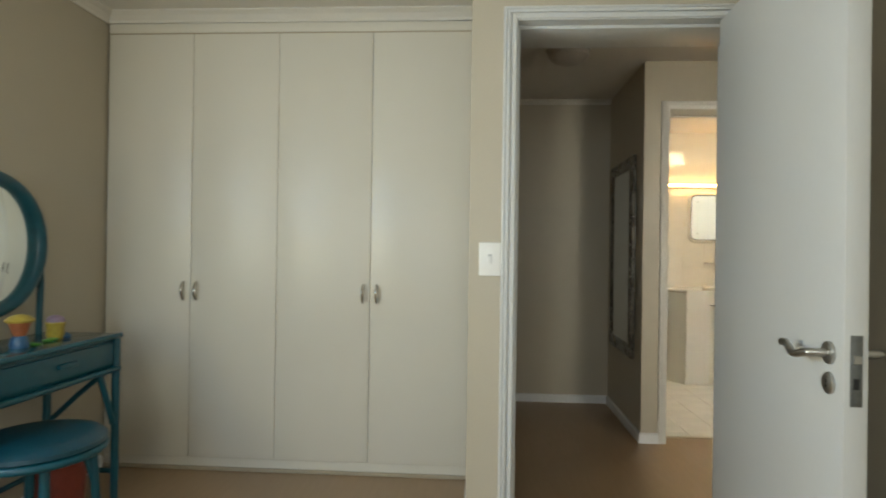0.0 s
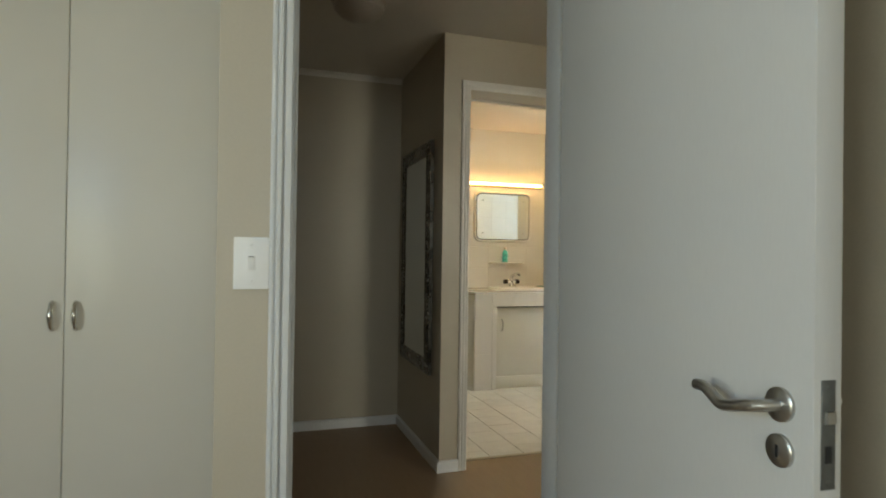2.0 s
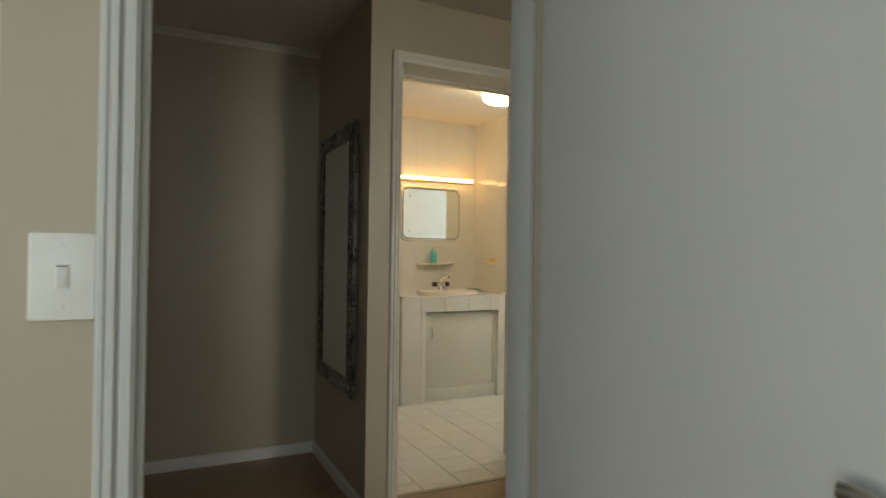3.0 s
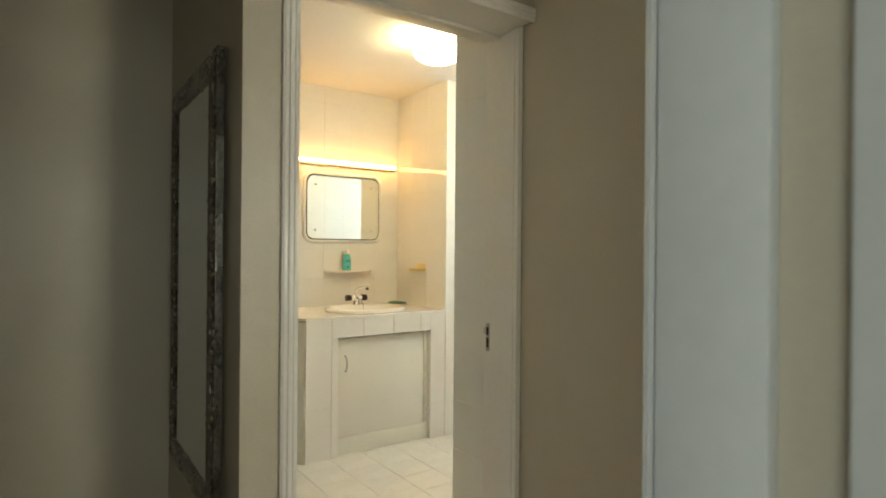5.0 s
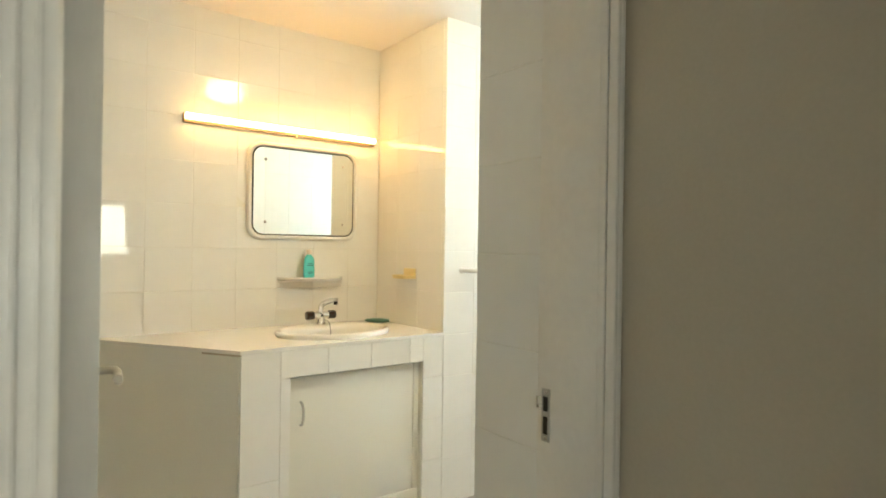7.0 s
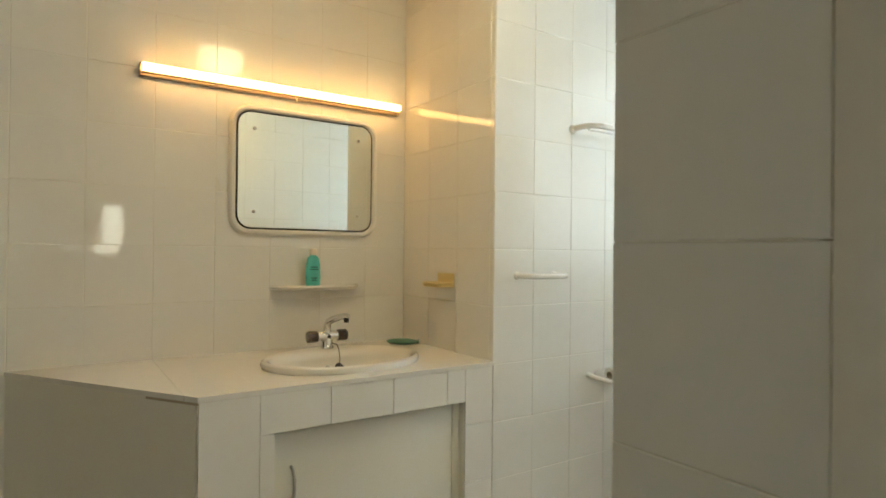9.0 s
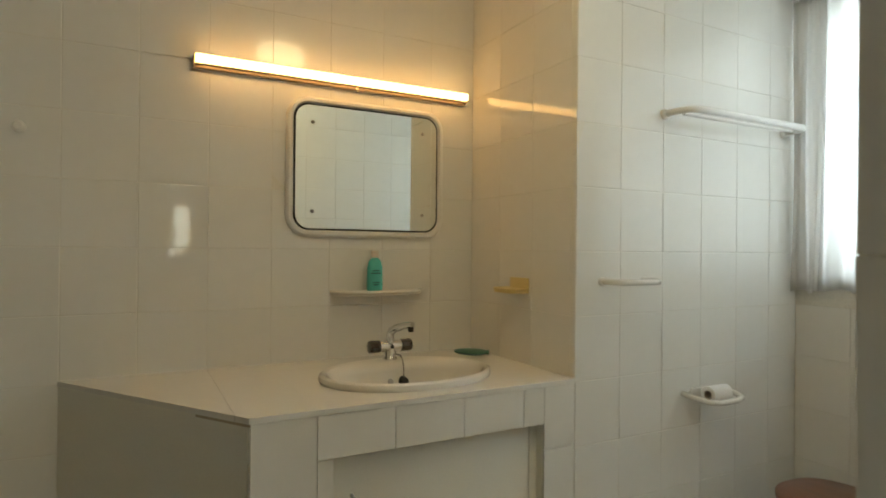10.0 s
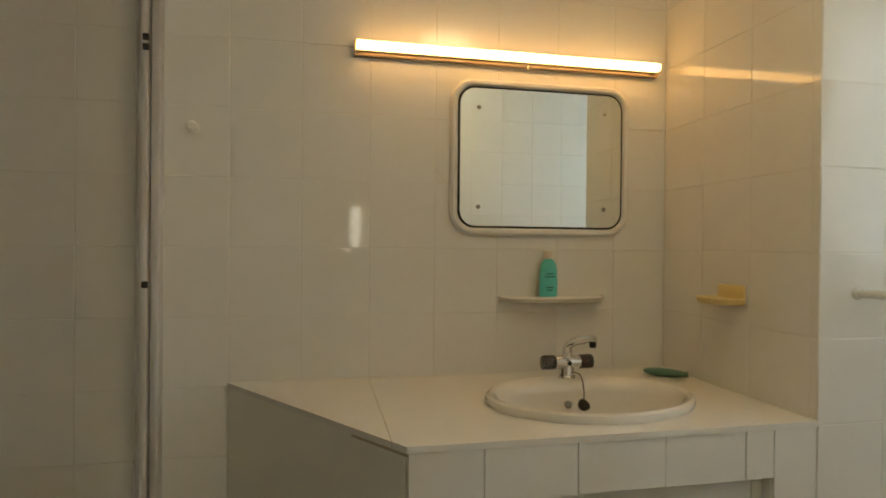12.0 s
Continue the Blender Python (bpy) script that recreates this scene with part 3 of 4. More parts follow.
def dressing_table():
    """Stands against the west wall; local x out from the wall, y along it."""
    ob = thing("dressing_table", pose(-1.925, 2.085, 0), "teal painted cane dressing table with a round mirror", "dressing table")
    L, D, H = 0.41, 0.34, 0.775
    part("tabletop", boxes(((0.0, -L, H - 0.022), (D + 0.012, L + 0.012, H)), bevel=0.008), TEAL_TOP, ob, "glossy dark teal top")
    part("apron_frame", boxes(((0.02, -L + 0.02, H - 0.15), (D - 0.006, L - 0.01, H - 0.022)), bevel=0.003), TEAL, ob)
    d = part("drawer", boxes(((D - 0.008, -L + 0.035, H - 0.13), (D + 0.006, L - 0.03, H - 0.035)), bevel=0.004), TEAL, ob)
    part("pull", boxes(((D + 0.004, 0.03, H - 0.092), (D + 0.022, 0.13, H - 0.070)), bevel=0.006), TEAL, d, "flat teal block pull")
    cane(ob, "edge_rail", [(D + 0.01, -L, H - 0.155), (D + 0.01, L, H - 0.155)], 0.012)
    cane(ob, "edge_rail", [(D + 0.012, -L, H - 0.008), (D + 0.012, L + 0.01, H - 0.008)], 0.011)
    for x in (0.02, D):
        for y in (-L + 0.01, L - 0.005):
            cane(ob, "leg", [(x, y, 0), (x, y, H - 0.02)], 0.017)
    for y in (-L + 0.01, L - 0.005):
        cane(ob, "side_rail", [(0.02, y, 0.16), (D, y, 0.16)], 0.012)
        cane(ob, "side_brace", [(0.02, y, 0.36), (0.17, y, 0.50), (D - 0.03, y, H - 0.16)], 0.012)
    for s in (-1, 1):
        cane(ob, "front_brace", [(D, s * (L - 0.025), 0.38), (D, s * (L - 0.07), 0.5), (D, s * (L - 0.12), H - 0.16)], 0.013)
    cane(ob, "back_rail", [(0.02, -L, 0.16), (0.02, L, 0.16)], 0.012)
    # round mirror on two posts
    cz, R = 1.165, 0.268
    my = 0.06
    for s in (-1, 1):
        cane(ob, "mirror_post", [(0.03, my + s * 0.275, H - 0.005), (0.03, my + s * 0.283, 1.0), (0.03, my + s * 0.27, cz)], 0.014)
    ring = part("mirror_frame", tube(arc((0.035, my, cz), R, 0, 360, "x", 56)[:-1], 0.029, 12, closed=True), TEAL, ob, "round teal cane mirror frame")
    part("mirror_glass", lathe([(0, 0.004), (R - 0.018, 0.004), (R - 0.012, 0.0), (0, -0.004)], 48, m=pose(0.04, my, cz, 0, 90, 0)), MIRROR, ring, "round mirror glass")
    return ob


dressing_table()


def cane_stool():
    ob = thing("stool", pose(-1.51, 1.93, 0) @ Matrix.Diagonal((1, 1, 1.07, 1)), "teal painted cane stool with a rounded seat pushed to the table", "stool")
    part("seat", lathe([(0, 0.468), (0.15, 0.470), (0.195, 0.462), (0.213, 0.448), (0.215, 0.435), (0.205, 0.424), (0.0, 0.424)], 40, sy=1.06), TEAL_SEAT, ob, "rounded teal seat, darkened for the shade it stands in")
    part("seat_ring", tube([(0.205 * math.cos(a), 0.217 * math.sin(a), 0.415) for a in (2 * math.pi * k / 36 for k in range(36))], 0.014, 10, closed=True), TEAL, ob)
    for k in range(4):
        a = radians(45 + 90 * k)
        cx, cy = math.cos(a), math.sin(a)
        cane(ob, "leg", [(0.17 * cx, 0.17 * cy, 0.42), (0.185 * cx, 0.185 * cy, 0.2), (0.21 * cx, 0.21 * cy, 0.0)], 0.016)
        cane(ob, "bow_brace", [(0.19 * cx, 0.19 * cy, 0.22), (0.15 * cx, 0.15 * cy, 0.36), (0.06 * cx, 0.06 * cy, 0.415)], 0.010)
    part("foot_ring", tube([(0.19 * math.cos(a), 0.19 * math.sin(a), 0.14) for a in (2 * math.pi * k / 36 for k in range(36))], 0.011, 8, closed=True), TEAL, ob)
    return ob


cane_stool()


def ornaments():
    top = 0.775
    o = thing("ornament_house", pose(-1.70, 2.075, top) @ Matrix.Scale(1.08, 4), "small painted clay ornament with an orange cup and yellow roof", "ornament")
    part("base", lathe([(0, 0), (0.03, 0), (0.032, 0.012), (0.026, 0.035), (0.02, 0.042), (0, 0.042)], 20), BLUE_GLAZE, o, "blue glazed base")
    part("cup", lathe([(0.018, 0.038), (0.026, 0.06), (0.037, 0.092), (0.034, 0.094), (0, 0.09)], 20), ORANGE, o, "orange glazed cup")
    part("roof", lathe([(0.043, 0.09), (0.047, 0.098), (0.030, 0.112), (0.01, 0.118), (0, 0.119)], 20), MUSTARD, o, "yellow glazed roof")
    part("leaf", lathe([(0, 0.0), (0.022, 0.002), (0.024, 0.008), (0, 0.014)], 14, sx=1.6, m=pose(0.0, 0.055, 0)), LEAF_GLAZE, o, "green glazed leaf")
    o = thing("ornament_pear", pose(-1.72, 2.29, top) @ Matrix.Scale(1.0, 4), "small painted clay ornament in yellow, green and lilac", "ornament")
    part("body", lathe([(0, 0), (0.026, 0), (0.034, 0.02), (0.032, 0.045), (0.038, 0.07), (0.034, 0.075), (0, 0.072)], 20), MUSTARD, o)
    part("lid", lathe([(0.036, 0.072), (0.033, 0.088), (0.015, 0.10), (0, 0.102)], 18), LILAC, o, "lilac glazed lid")
    part("leaf", lathe([(0, 0.0), (0.020, 0.002), (0.022, 0.009), (0, 0.016)], 14, sy=1.7, m=pose(0.02, -0.055, 0)), LEAF_GLAZE, o, "green glazed leaf")
    part("leaf", lathe([(0, 0.0), (0.018, 0.002), (0.02, 0.012), (0, 0.03)], 14, m=pose(0.025, 0.03, 0)), BLUE_GLAZE, o)


ornaments()


def clay_pot():
    ob = thing("clay_pot", pose(-1.66, 2.24, 0) @ Matrix.Diagonal((0.80, 0.80, 1.9, 1)), "dark red clay pot on the floor under the dressing table", "pot")
    part("body", lathe([(0, 0), (0.09, 0), (0.115, 0.06), (0.13, 0.15), (0.125, 0.155), (0.11, 0.06), (0.085, 0.012), (0, 0.012)], 32), TERRACOTTA, ob)
    part("rim", tube([(0.13 * math.cos(a), 0.13 * math.sin(a), 0.155) for a in (2 * math.pi * k / 32 for k in range(32))], 0.008, 8, closed=True), TERRACOTTA, ob)


clay_pot()


# ---- hall ----
def wall_mirror():
    """Hangs on the wall at x = 1.04, facing -x; local y along the wall, z up."""
    ob = thing("wall_mirror", pose(1.04, 4.43, 0, 0, 0, -0.7) @ Matrix.Translation((0, -4.43, 0)) @ Matrix.Diagonal((0.72, 1, 1, 1)), "tall mirror in a carved antique silver frame on the hall wall", "mirror")
    y0, y1, z0, z1, w = 3.775, 4.43, 0.49, 1.80, 0.085
    part("backing", boxes(((-0.022, y0 + 0.004, z0 + 0.004), (-0.001, y1 - 0.004, z1 - 0.004)), bevel=0.001), FRAME_SIDE, ob, "plain silver frame side")
    part("glass", boxes(((-0.027, y0 + w - 0.004, z0 + w - 0.004), (-0.023, y1 - w + 0.004, z1 - w + 0.004))), OLD_MIRROR, ob, "tall mirror glass")
    rng = random.Random(4)
    runs = (("side_rail", (y0, z0), (y0, z1), (1, 0)), ("side_rail", (y1, z0), (y1, z1), (-1, 0)), ("bottom_rail", (y0, z0), (y1, z0), (0, 1)), ("top_rail", (y0, z1), (y1, z1), (0, -1)))
    for name, a, b, inn in runs:
        bm = bmesh.new()
        # mitred rail: section from the outer edge (0) to the glass (w)
        section = [(0.0, -0.002), (0.0, -0.030), (0.012, -0.036), (0.03, -0.030), (0.055, -0.034), (0.07, -0.038), (0.08, -0.032), (w, -0.026), (w, -0.002)]
        rows = []
        for end, s in ((a, 1), (b, -1)):
            run = Vector((b[0] - a[0], b[1] - a[1])).normalized() * s
            rows.append([bm.verts.new((x, end[0] + inn[0] * d + run.x * d, end[1] + inn[1] * d + run.y * d)) for d, x in section])
        k = len(section)
        for i in range(k):
            bm.faces.new((rows[0][i], rows[0][(i + 1) % k], rows[1][(i + 1) % k], rows[1][i]))
        rail = part(name, finish(bm), SILVER, ob)
        # carved leaves and beads along the rail
        bm = bmesh.new()
        length = math.dist(a, b)
        count = int(length / 0.026)
        for i in range(1, count):
            t = i / count
            for d, size, lean in ((0.012, 0.012, 0.3), (0.042, 0.017, -0.5), (0.074, 0.008, 0.0)):
                if d == 0.042 and i % 2 or rng.random() < 0.12:
                    continue
                y = a[0] + (b[0] - a[0]) * t + inn[0] * (d + rng.uniform(-0.003, 0.003))
                z = a[1] + (b[1] - a[1]) * t + inn[1] * (d + rng.uniform(-0.003, 0.003))
                if not (y0 + d * 0.9 < y < y1 - d * 0.9 or inn[0]) or not (z0 + d * 0.9 < z < z1 - d * 0.9 or inn[1]):
                    continue
                turn = rng.uniform(-0.5, 0.5) + lean + (0 if inn[0] else math.pi / 2)
                m = Matrix.Translation((-0.031, y, z)) @ Matrix.Rotation(turn, 4, "X") @ Matrix.Diagonal((0.0075 * rng.uniform(0.6, 1.3), size * rng.uniform(0.35, 0.8), size * rng.uniform(0.7, 1.5), 1))
                bmesh.ops.create_icosphere(bm, subdivisions=1, radius=1.0, matrix=m)
        for f in bm.faces:
            f.smooth = True
        tagged(part("carving", bm, CARVED, rail), "carved leaf and bead relief", kind="stuff")
    return ob


wall_mirror()

hall_lamp = thing("ceiling_light", pose(0.535, 3.40, HALL_TOP), "round unlit opal ceiling light in the hall", "ceiling light")
part("base", lathe([(0, 0), (0.125, 0), (0.13, -0.012), (0.122, -0.022), (0, -0.022)], 40), OPAL, hall_lamp)
part("shade", lathe([(0.118, -0.018), (0.115, -0.05), (0.085, -0.08), (0.04, -0.095), (0, -0.098)], 40), OPAL, hall_lamp, "opal glass bowl")

strike = part("strike_plate", boxes(((2.0415, 3.854, 0.858), (2.0435, 3.876, 0.966)), bevel=0.0005), STEEL, bath_frame, "chrome strike plate with two slots")
# Black patches on the plate stand in for the shade in both slots.
part("latch_slot", boxes(((2.0408, 3.859, 0.920), (2.0416, 3.871, 0.950))), DARK, strike)
part("bolt_slot", boxes(((2.0408, 3.859, 0.873), (2.0416, 3.871, 0.909))), DARK, strike)
part("strike_lip", boxes(((2.0405, 3.875, 0.922), (2.0435, 3.891, 0.948)), bevel=0.001), CHROME, strike)
for z in (0.8645, 0.9595):
    part("screw", lathe([(0, 0.0012), (0.0035, 0.001), (0.0042, 0)], 10, m=pose(2.0415, 3.865, z, 0, -90, 0)), CHROME, strike)
structure("trim_threshold", boxes(((1.192, 3.752, 0.0), (2.043, 3.782, 0.006)), bevel=0.002), EDGE, "brown threshold strip between laminate and tiles", "threshold")


# ---- bathroom ----
VX = (1.889, 2.05, 2.26, 2.47, 2.675, 2.868)
CY, CX, RX, RY = 5.575, 2.412, 0.262, 0.192
COUNTER = 0.842


def slab_tile(parent, name, outline, lo, hi, axis, mat):
    return part(name, prism(outline, lo, hi, axis), mat, parent)


def vanity_unit():
    ob = thing("vanity_unit", pose(0, 0, 0), "built-in vanity with tiled front, slanted cream side and one low door", "vanity")
    part("side_panel", prism([(1.449, 5.953), (1.884, 5.323), (1.912, 5.340), (1.478, 5.953)], 0, 0.826), PAINTED, ob, "smooth cream painted slanted side")
    part("front_backing", boxes(((1.89, 5.320, 0), (2.0855, 5.36, 0.826)), ((2.0855, 5.320, 0.7205), (2.7575, 5.36, 0.826)), ((2.7575, 5.320, 0), (2.867, 5.36, 0.826))), GROUT, ob)
    # Near-black sheet stands in for the shade inside the cupboard.
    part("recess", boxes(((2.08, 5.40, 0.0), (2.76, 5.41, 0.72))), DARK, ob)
    for x in (2.086, 2.75):
        part("recess_lining", boxes(((x, 5.326, 0), (x + 0.007, 5.40, 0.7115))), PAINTED, ob)
    # Near-black strip paints the shade of the gap over the door.
    part("recess_head_shade", boxes(((2.086, 5.326, 0.7115), (2.757, 5.40, 0.72))), DARK, ob, "near-black strip for the shade in the gap above the cupboard door")
    door = part("door", boxes(((2.100, 5.350, 0.1065), (2.718, 5.368, 0.703)), bevel=0.002), PAINTED, ob, "cream painted cupboard door")
    pts = [(2.152, 5.349, 0.60), (2.152, 5.333, 0.596), (2.152, 5.322, 0.575), (2.152, 5.319, 0.552), (2.152, 5.322, 0.529), (2.152, 5.333, 0.508), (2.152, 5.349, 0.504)]
    part("handle", tube(pts, 0.0055, 10), STEEL, door, "bowed chrome pull")
    part("kick_board", boxes(((2.093, 5.346, 0.0), (2.75, 5.365, 0.105)), bevel=0.002), PAINTED, ob)
    part("door_post", boxes(((2.722, 5.352, 0.105), (2.75, 5.37, 0.713)), bevel=0.001), PAINTED, ob)
    g = 0.0013
    zs = (0.0, 0.235, 0.435, 0.635, 0.827)
    # glazed tiles on the front
    for a, b in zip(VX, VX[1:]):
        lo_x, hi_x = a + g, b - g
        if b <= 2.06:
            for z0, z1 in ((0.0, 0.31), (0.31, 0.827)):
                slab_tile(ob, "tile", [(lo_x, z0 + g), (hi_x, z0 + g), (hi_x, z1 - g), (lo_x, z1 - g)], 5.3155, 5.325, "y", TILE)
        elif a > 2.6:
            for z0, z1 in zip(zs, zs[1:]):
                z1 = min(z1, 0.827)
                slab_tile(ob, "tile", [(2.7515, z0 + g), (hi_x, z0 + g), (hi_x, z1 - g), (2.7515, z1 - g)], 5.3155, 5.325, "y", TILE)
            slab_tile(ob, "tile", [(lo_x, 0.715), (2.7495, 0.715), (2.7495, 0.8257), (lo_x, 0.8257)], 5.3155, 5.325, "y", TILE)
        else:
            slab_tile(ob, "tile", [(lo_x, 0.715), (hi_x, 0.715), (hi_x, 0.8257), (lo_x, 0.8257)], 5.3155, 5.325, "y", TILE)
    slab_tile(ob, "tile", [(2.0513, 0.0013), (2.092, 0.0013), (2.092, 0.713), (2.0513, 0.713)], 5.3155, 5.325, "y", TILE)
    return ob


vanity_unit()


def countertop():
    ob = thing("countertop", pose(0, 0, 0), "white tiled countertop with a slanted end round the basin", "countertop")
    front, back, g = 5.313, 5.954, 0.0005

    def left_edge(x):
        return front if x >= 1.886 else 5.313 + (1.886 - x) * (5.954 - 5.313) / (1.886 - 1.447)

    cuts = [1.447, 1.86, 2.05, CX - RX, 2.26, 2.47, CX + RX, 2.8665]
    for a, b in zip(cuts, cuts[1:]):
        lo_x, hi_x = a + (g if a == 1.86 else 0.0001), b - (g if b == 1.86 else 0.0001)
        if CX - RX - 0.001 <= a and b <= CX + RX + 0.001:
            xs = [lo_x + (hi_x - lo_x) * k / 14 for k in range(15)]
            dy = [RY * math.sqrt(max(0.0, 1 - ((x - CX) / RX) ** 2)) for x in xs]
            low = [(lo_x, front), (hi_x, front)] + [(x, CY - d) for x, d in reversed(list(zip(xs, dy)))]
            high = [(x, CY + d) for x, d in zip(xs, dy)] + [(hi_x, back), (lo_x, back)]
            slab_tile(ob, "tile", low, COUNTER - 0.015, COUNTER, "z", TILE)
            slab_tile(ob, "tile", high, COUNTER - 0.015, COUNTER, "z", TILE)
        else:
            out = [(lo_x, left_edge(lo_x)), (hi_x, left_edge(hi_x)), (hi_x, back), (lo_x, back)]
            if lo_x < 1.886 < hi_x:
                out.insert(1, (1.886, front))
            slab_tile(ob, "tile", out, COUNTER - 0.015, COUNTER, "z", TILE)
    part("edge_strip", prism([(1.775, 5.481), (1.886, 5.3185), (1.891, 5.3185), (1.780, 5.481)], COUNTER - 0.023, COUNTER - 0.0155), EDGE, ob, "thin brown strip under the tiles")
    return ob


countertop()


def basin():
    ob = thing("basin", pose(CX, CY, COUNTER), "white oval ceramic basin set into the tiled counter", "basin")
    prof = [(1.06, 0.0), (1.075, 0.008), (1.065, 0.019), (1.03, 0.024), (0.985, 0.021), (0.955, 0.010), (0.93, -0.012), (0.87, -0.06), (0.72, -0.11), (0.45, -0.138), (0.12, -0.148), (0.0, -0.149)]
    inner = lathe([(r * RX, z) for r, z in prof], 64, sy=RY / RX)
    # the hollow stays clear of the back, where a flat deck carries the tap
    for v in inner.verts:
        if v.co.y > 0 and math.hypot(v.co.x / RX, v.co.y / RY) < 0.98:
            v.co.y *= 1 - 0.24 * (v.co.y / RY) ** 2
    part("bowl", inner, CERAMIC, ob)
    part("overflow", lathe([(0, 0.002), (0.009, 0.002), (0.011, 0)], 16, m=pose(0.0, RY * 0.705, -0.045, 70, 0, 0)), STEEL, ob, "small steel overflow ring")
    part("drain", lathe([(0, -0.146), (0.02, -0.146), (0.024, -0.1475)], 20), CHROME, ob, "chrome drain ring")
    return ob


basin()


def mixer_tap():
    ob = thing("mixer_tap", pose(2.431, 5.765, 0.8625), "chrome basin mixer with two smoked brown knobs", "tap")
    part("base", lathe([(0, 0), (0.026, 0), (0.026, 0.006), (0.021, 0.012), (0.019, 0.045), (0, 0.045)], 28), CHROME, ob)
    part("cross_body", lathe([(0, -0.05), (0.017, -0.05), (0.019, -0.03), (0.021, 0), (0.019, 0.03), (0.017, 0.05), (0, 0.05)], 28, m=pose(0, 0, 0.045, 0, 90, 0)), CHROME, ob)
    for s in (-1, 1):
        bm = bmesh.new()
        n = 40
        rows = [(0.017, 0.038), (0.0205, 0.040), (0.0212, 0.070), (0.0200, 0.0775), (0.015, 0.079)]
        verts = [[bm.verts.new((s * x, r * (1 + 0.05 * math.cos(8 * a)) * math.cos(a), 0.045 + r * (1 + 0.05 * math.cos(8 * a)) * math.sin(a))) for a in (2 * math.pi * k / n for k in range(n))] for r, x in rows]
        for p, q in zip(verts, verts[1:]):
            for k in range(n):
                bm.faces.new((p[k], q[k], q[(k + 1) % n], p[(k + 1) % n]))
        bm.faces.new(verts[0])
        bm.faces.new(verts[-1])
        part("knob", finish(bm, True), KNOB, ob, "fluted smoked brown knob")
    pts = [(0, 0, 0.05), (0, 0.0, 0.070), (0.0, -0.001, 0.086), (0.003, -0.009, 0.099), (0.010, -0.028, 0.109), (0.020, -0.058, 0.119), (0.029, -0.085, 0.126), (0.034, -0.099, 0.128), (0.036, -0.106, 0.1275)]
    part("spout", tube(pts, [0.017, 0.0140, 0.0138, 0.0140, 0.0135, 0.0120, 0.0108, 0.0108, 0.0095], 18), CHROME, ob)
    part("aerator", lathe([(0, -0.016), (0.0092, -0.016), (0.0100, 0.0), (0, 0.0)], 20, m=pose(0.0335, -0.098, 0.120)), RUBBER, ob, "dark spout nozzle")
    part("lever_screw", lathe([(0, 0.004), (0.006, 0.003), (0.007, 0.0)], 16, m=pose(0.0, -0.020, 0.045, 90, 0, 0)), DARK, ob, "dark round screw cover")
    part("chain", tube([(0.012, -0.02, 0.02), (0.02, -0.045, 0.018), (0.022, -0.062, 0.0), (0.02, -0.075, -0.03), (0.012, -0.09, -0.052)], 0.0016, 6), RUBBER, ob, "thin dark plug chain")
    part("plug", lathe([(0, -0.008), (0.014, -0.008), (0.018, 0.004), (0.016, 0.008), (0, 0.010)], 20, m=pose(0.008, -0.098, -0.058, 35, 20, 0)), RUBBER, ob, "black rubber plug")
    return ob


mixer_tap()

soap = thing("soap_bar", pose(2.785, 5.812, COUNTER), "green soap wrapper lying on the counter behind the basin", "soap")
bm_soap = lathe([(0, -0.066), (0.008, -0.064), (0.017, -0.050), (0.022, -0.020), (0.0225, 0.015), (0.018, 0.045), (0.0125, 0.056), (0.017, 0.068), (0.0, 0.069)], 20, m=Matrix.Rotation(radians(-38), 4, "Z") @ Matrix.Translation((0, 0, 0.0125)) @ Matrix.Diagonal((1, 1, 0.56, 1)) @ Matrix.Rotation(radians(90), 4, "Y"))
part("bar", bm_soap, GREEN, soap)


def shampoo_bottle():
    ob = thing("shampoo_bottle", pose(2.427, 5.905, 1.089) @ Matrix.Diagonal((1.12, 1.0, 1.03, 1)), "teal plastic shampoo bottle with a pale cap on the small shelf", "bottle")
    part("body", lathe([(0, 0), (0.024, 0), (0.027, 0.006), (0.027, 0.05), (0.0255, 0.085), (0.021, 0.105), (0.012, 0.116), (0.011, 0.120), (0, 0.120)], 28, sy=0.62), BOTTLE, ob)
    part("cap", lathe([(0, 0.118), (0.013, 0.118), (0.0135, 0.138), (0.011, 0.142), (0, 0.143)], 22), CAP, ob, "pale peach cap")
    for z, w in ((0.072, 0.013), (0.063, 0.017), (0.03, 0.012), (0.022, 0.009)):
        part("print_bar", boxes(((-w, -0.0185, z - 0.002), (w * 0.8, -0.0150, z + 0.002))), BOTTLE_TEXT, ob)


shampoo_bottle()


def half_shelf(name, x0, x1, z, depth, label, category, wall_y):
    """A thin ceramic ledge with a raised rim on a wall that faces -y."""
    ob = thing(name, pose((x0 + x1) / 2, wall_y, z), label, category)
    w = (x1 - x0) / 2
    curve = [(-w, 0.0)] + [(-w + w * 0.02 + 2 * w * 0.98 * k / 20, -depth * (1 - abs(2 * k / 20 - 1) ** 3.2) ** 0.6) for k in range(21)] + [(w, 0.0)]
    part("ledge", prism(curve, -0.006, 0.004, "z", 0.0015), CERAMIC, ob)
    part("rim", tube([(x, y, 0.006) for x, y in curve[1:-1]], 0.0065, 8), CERAMIC, ob)
    return ob


half_shelf("shelf", 2.274, 2.640, 1.079, 0.085, "small white ceramic shelf under the mirror", "shelf", 5.955)


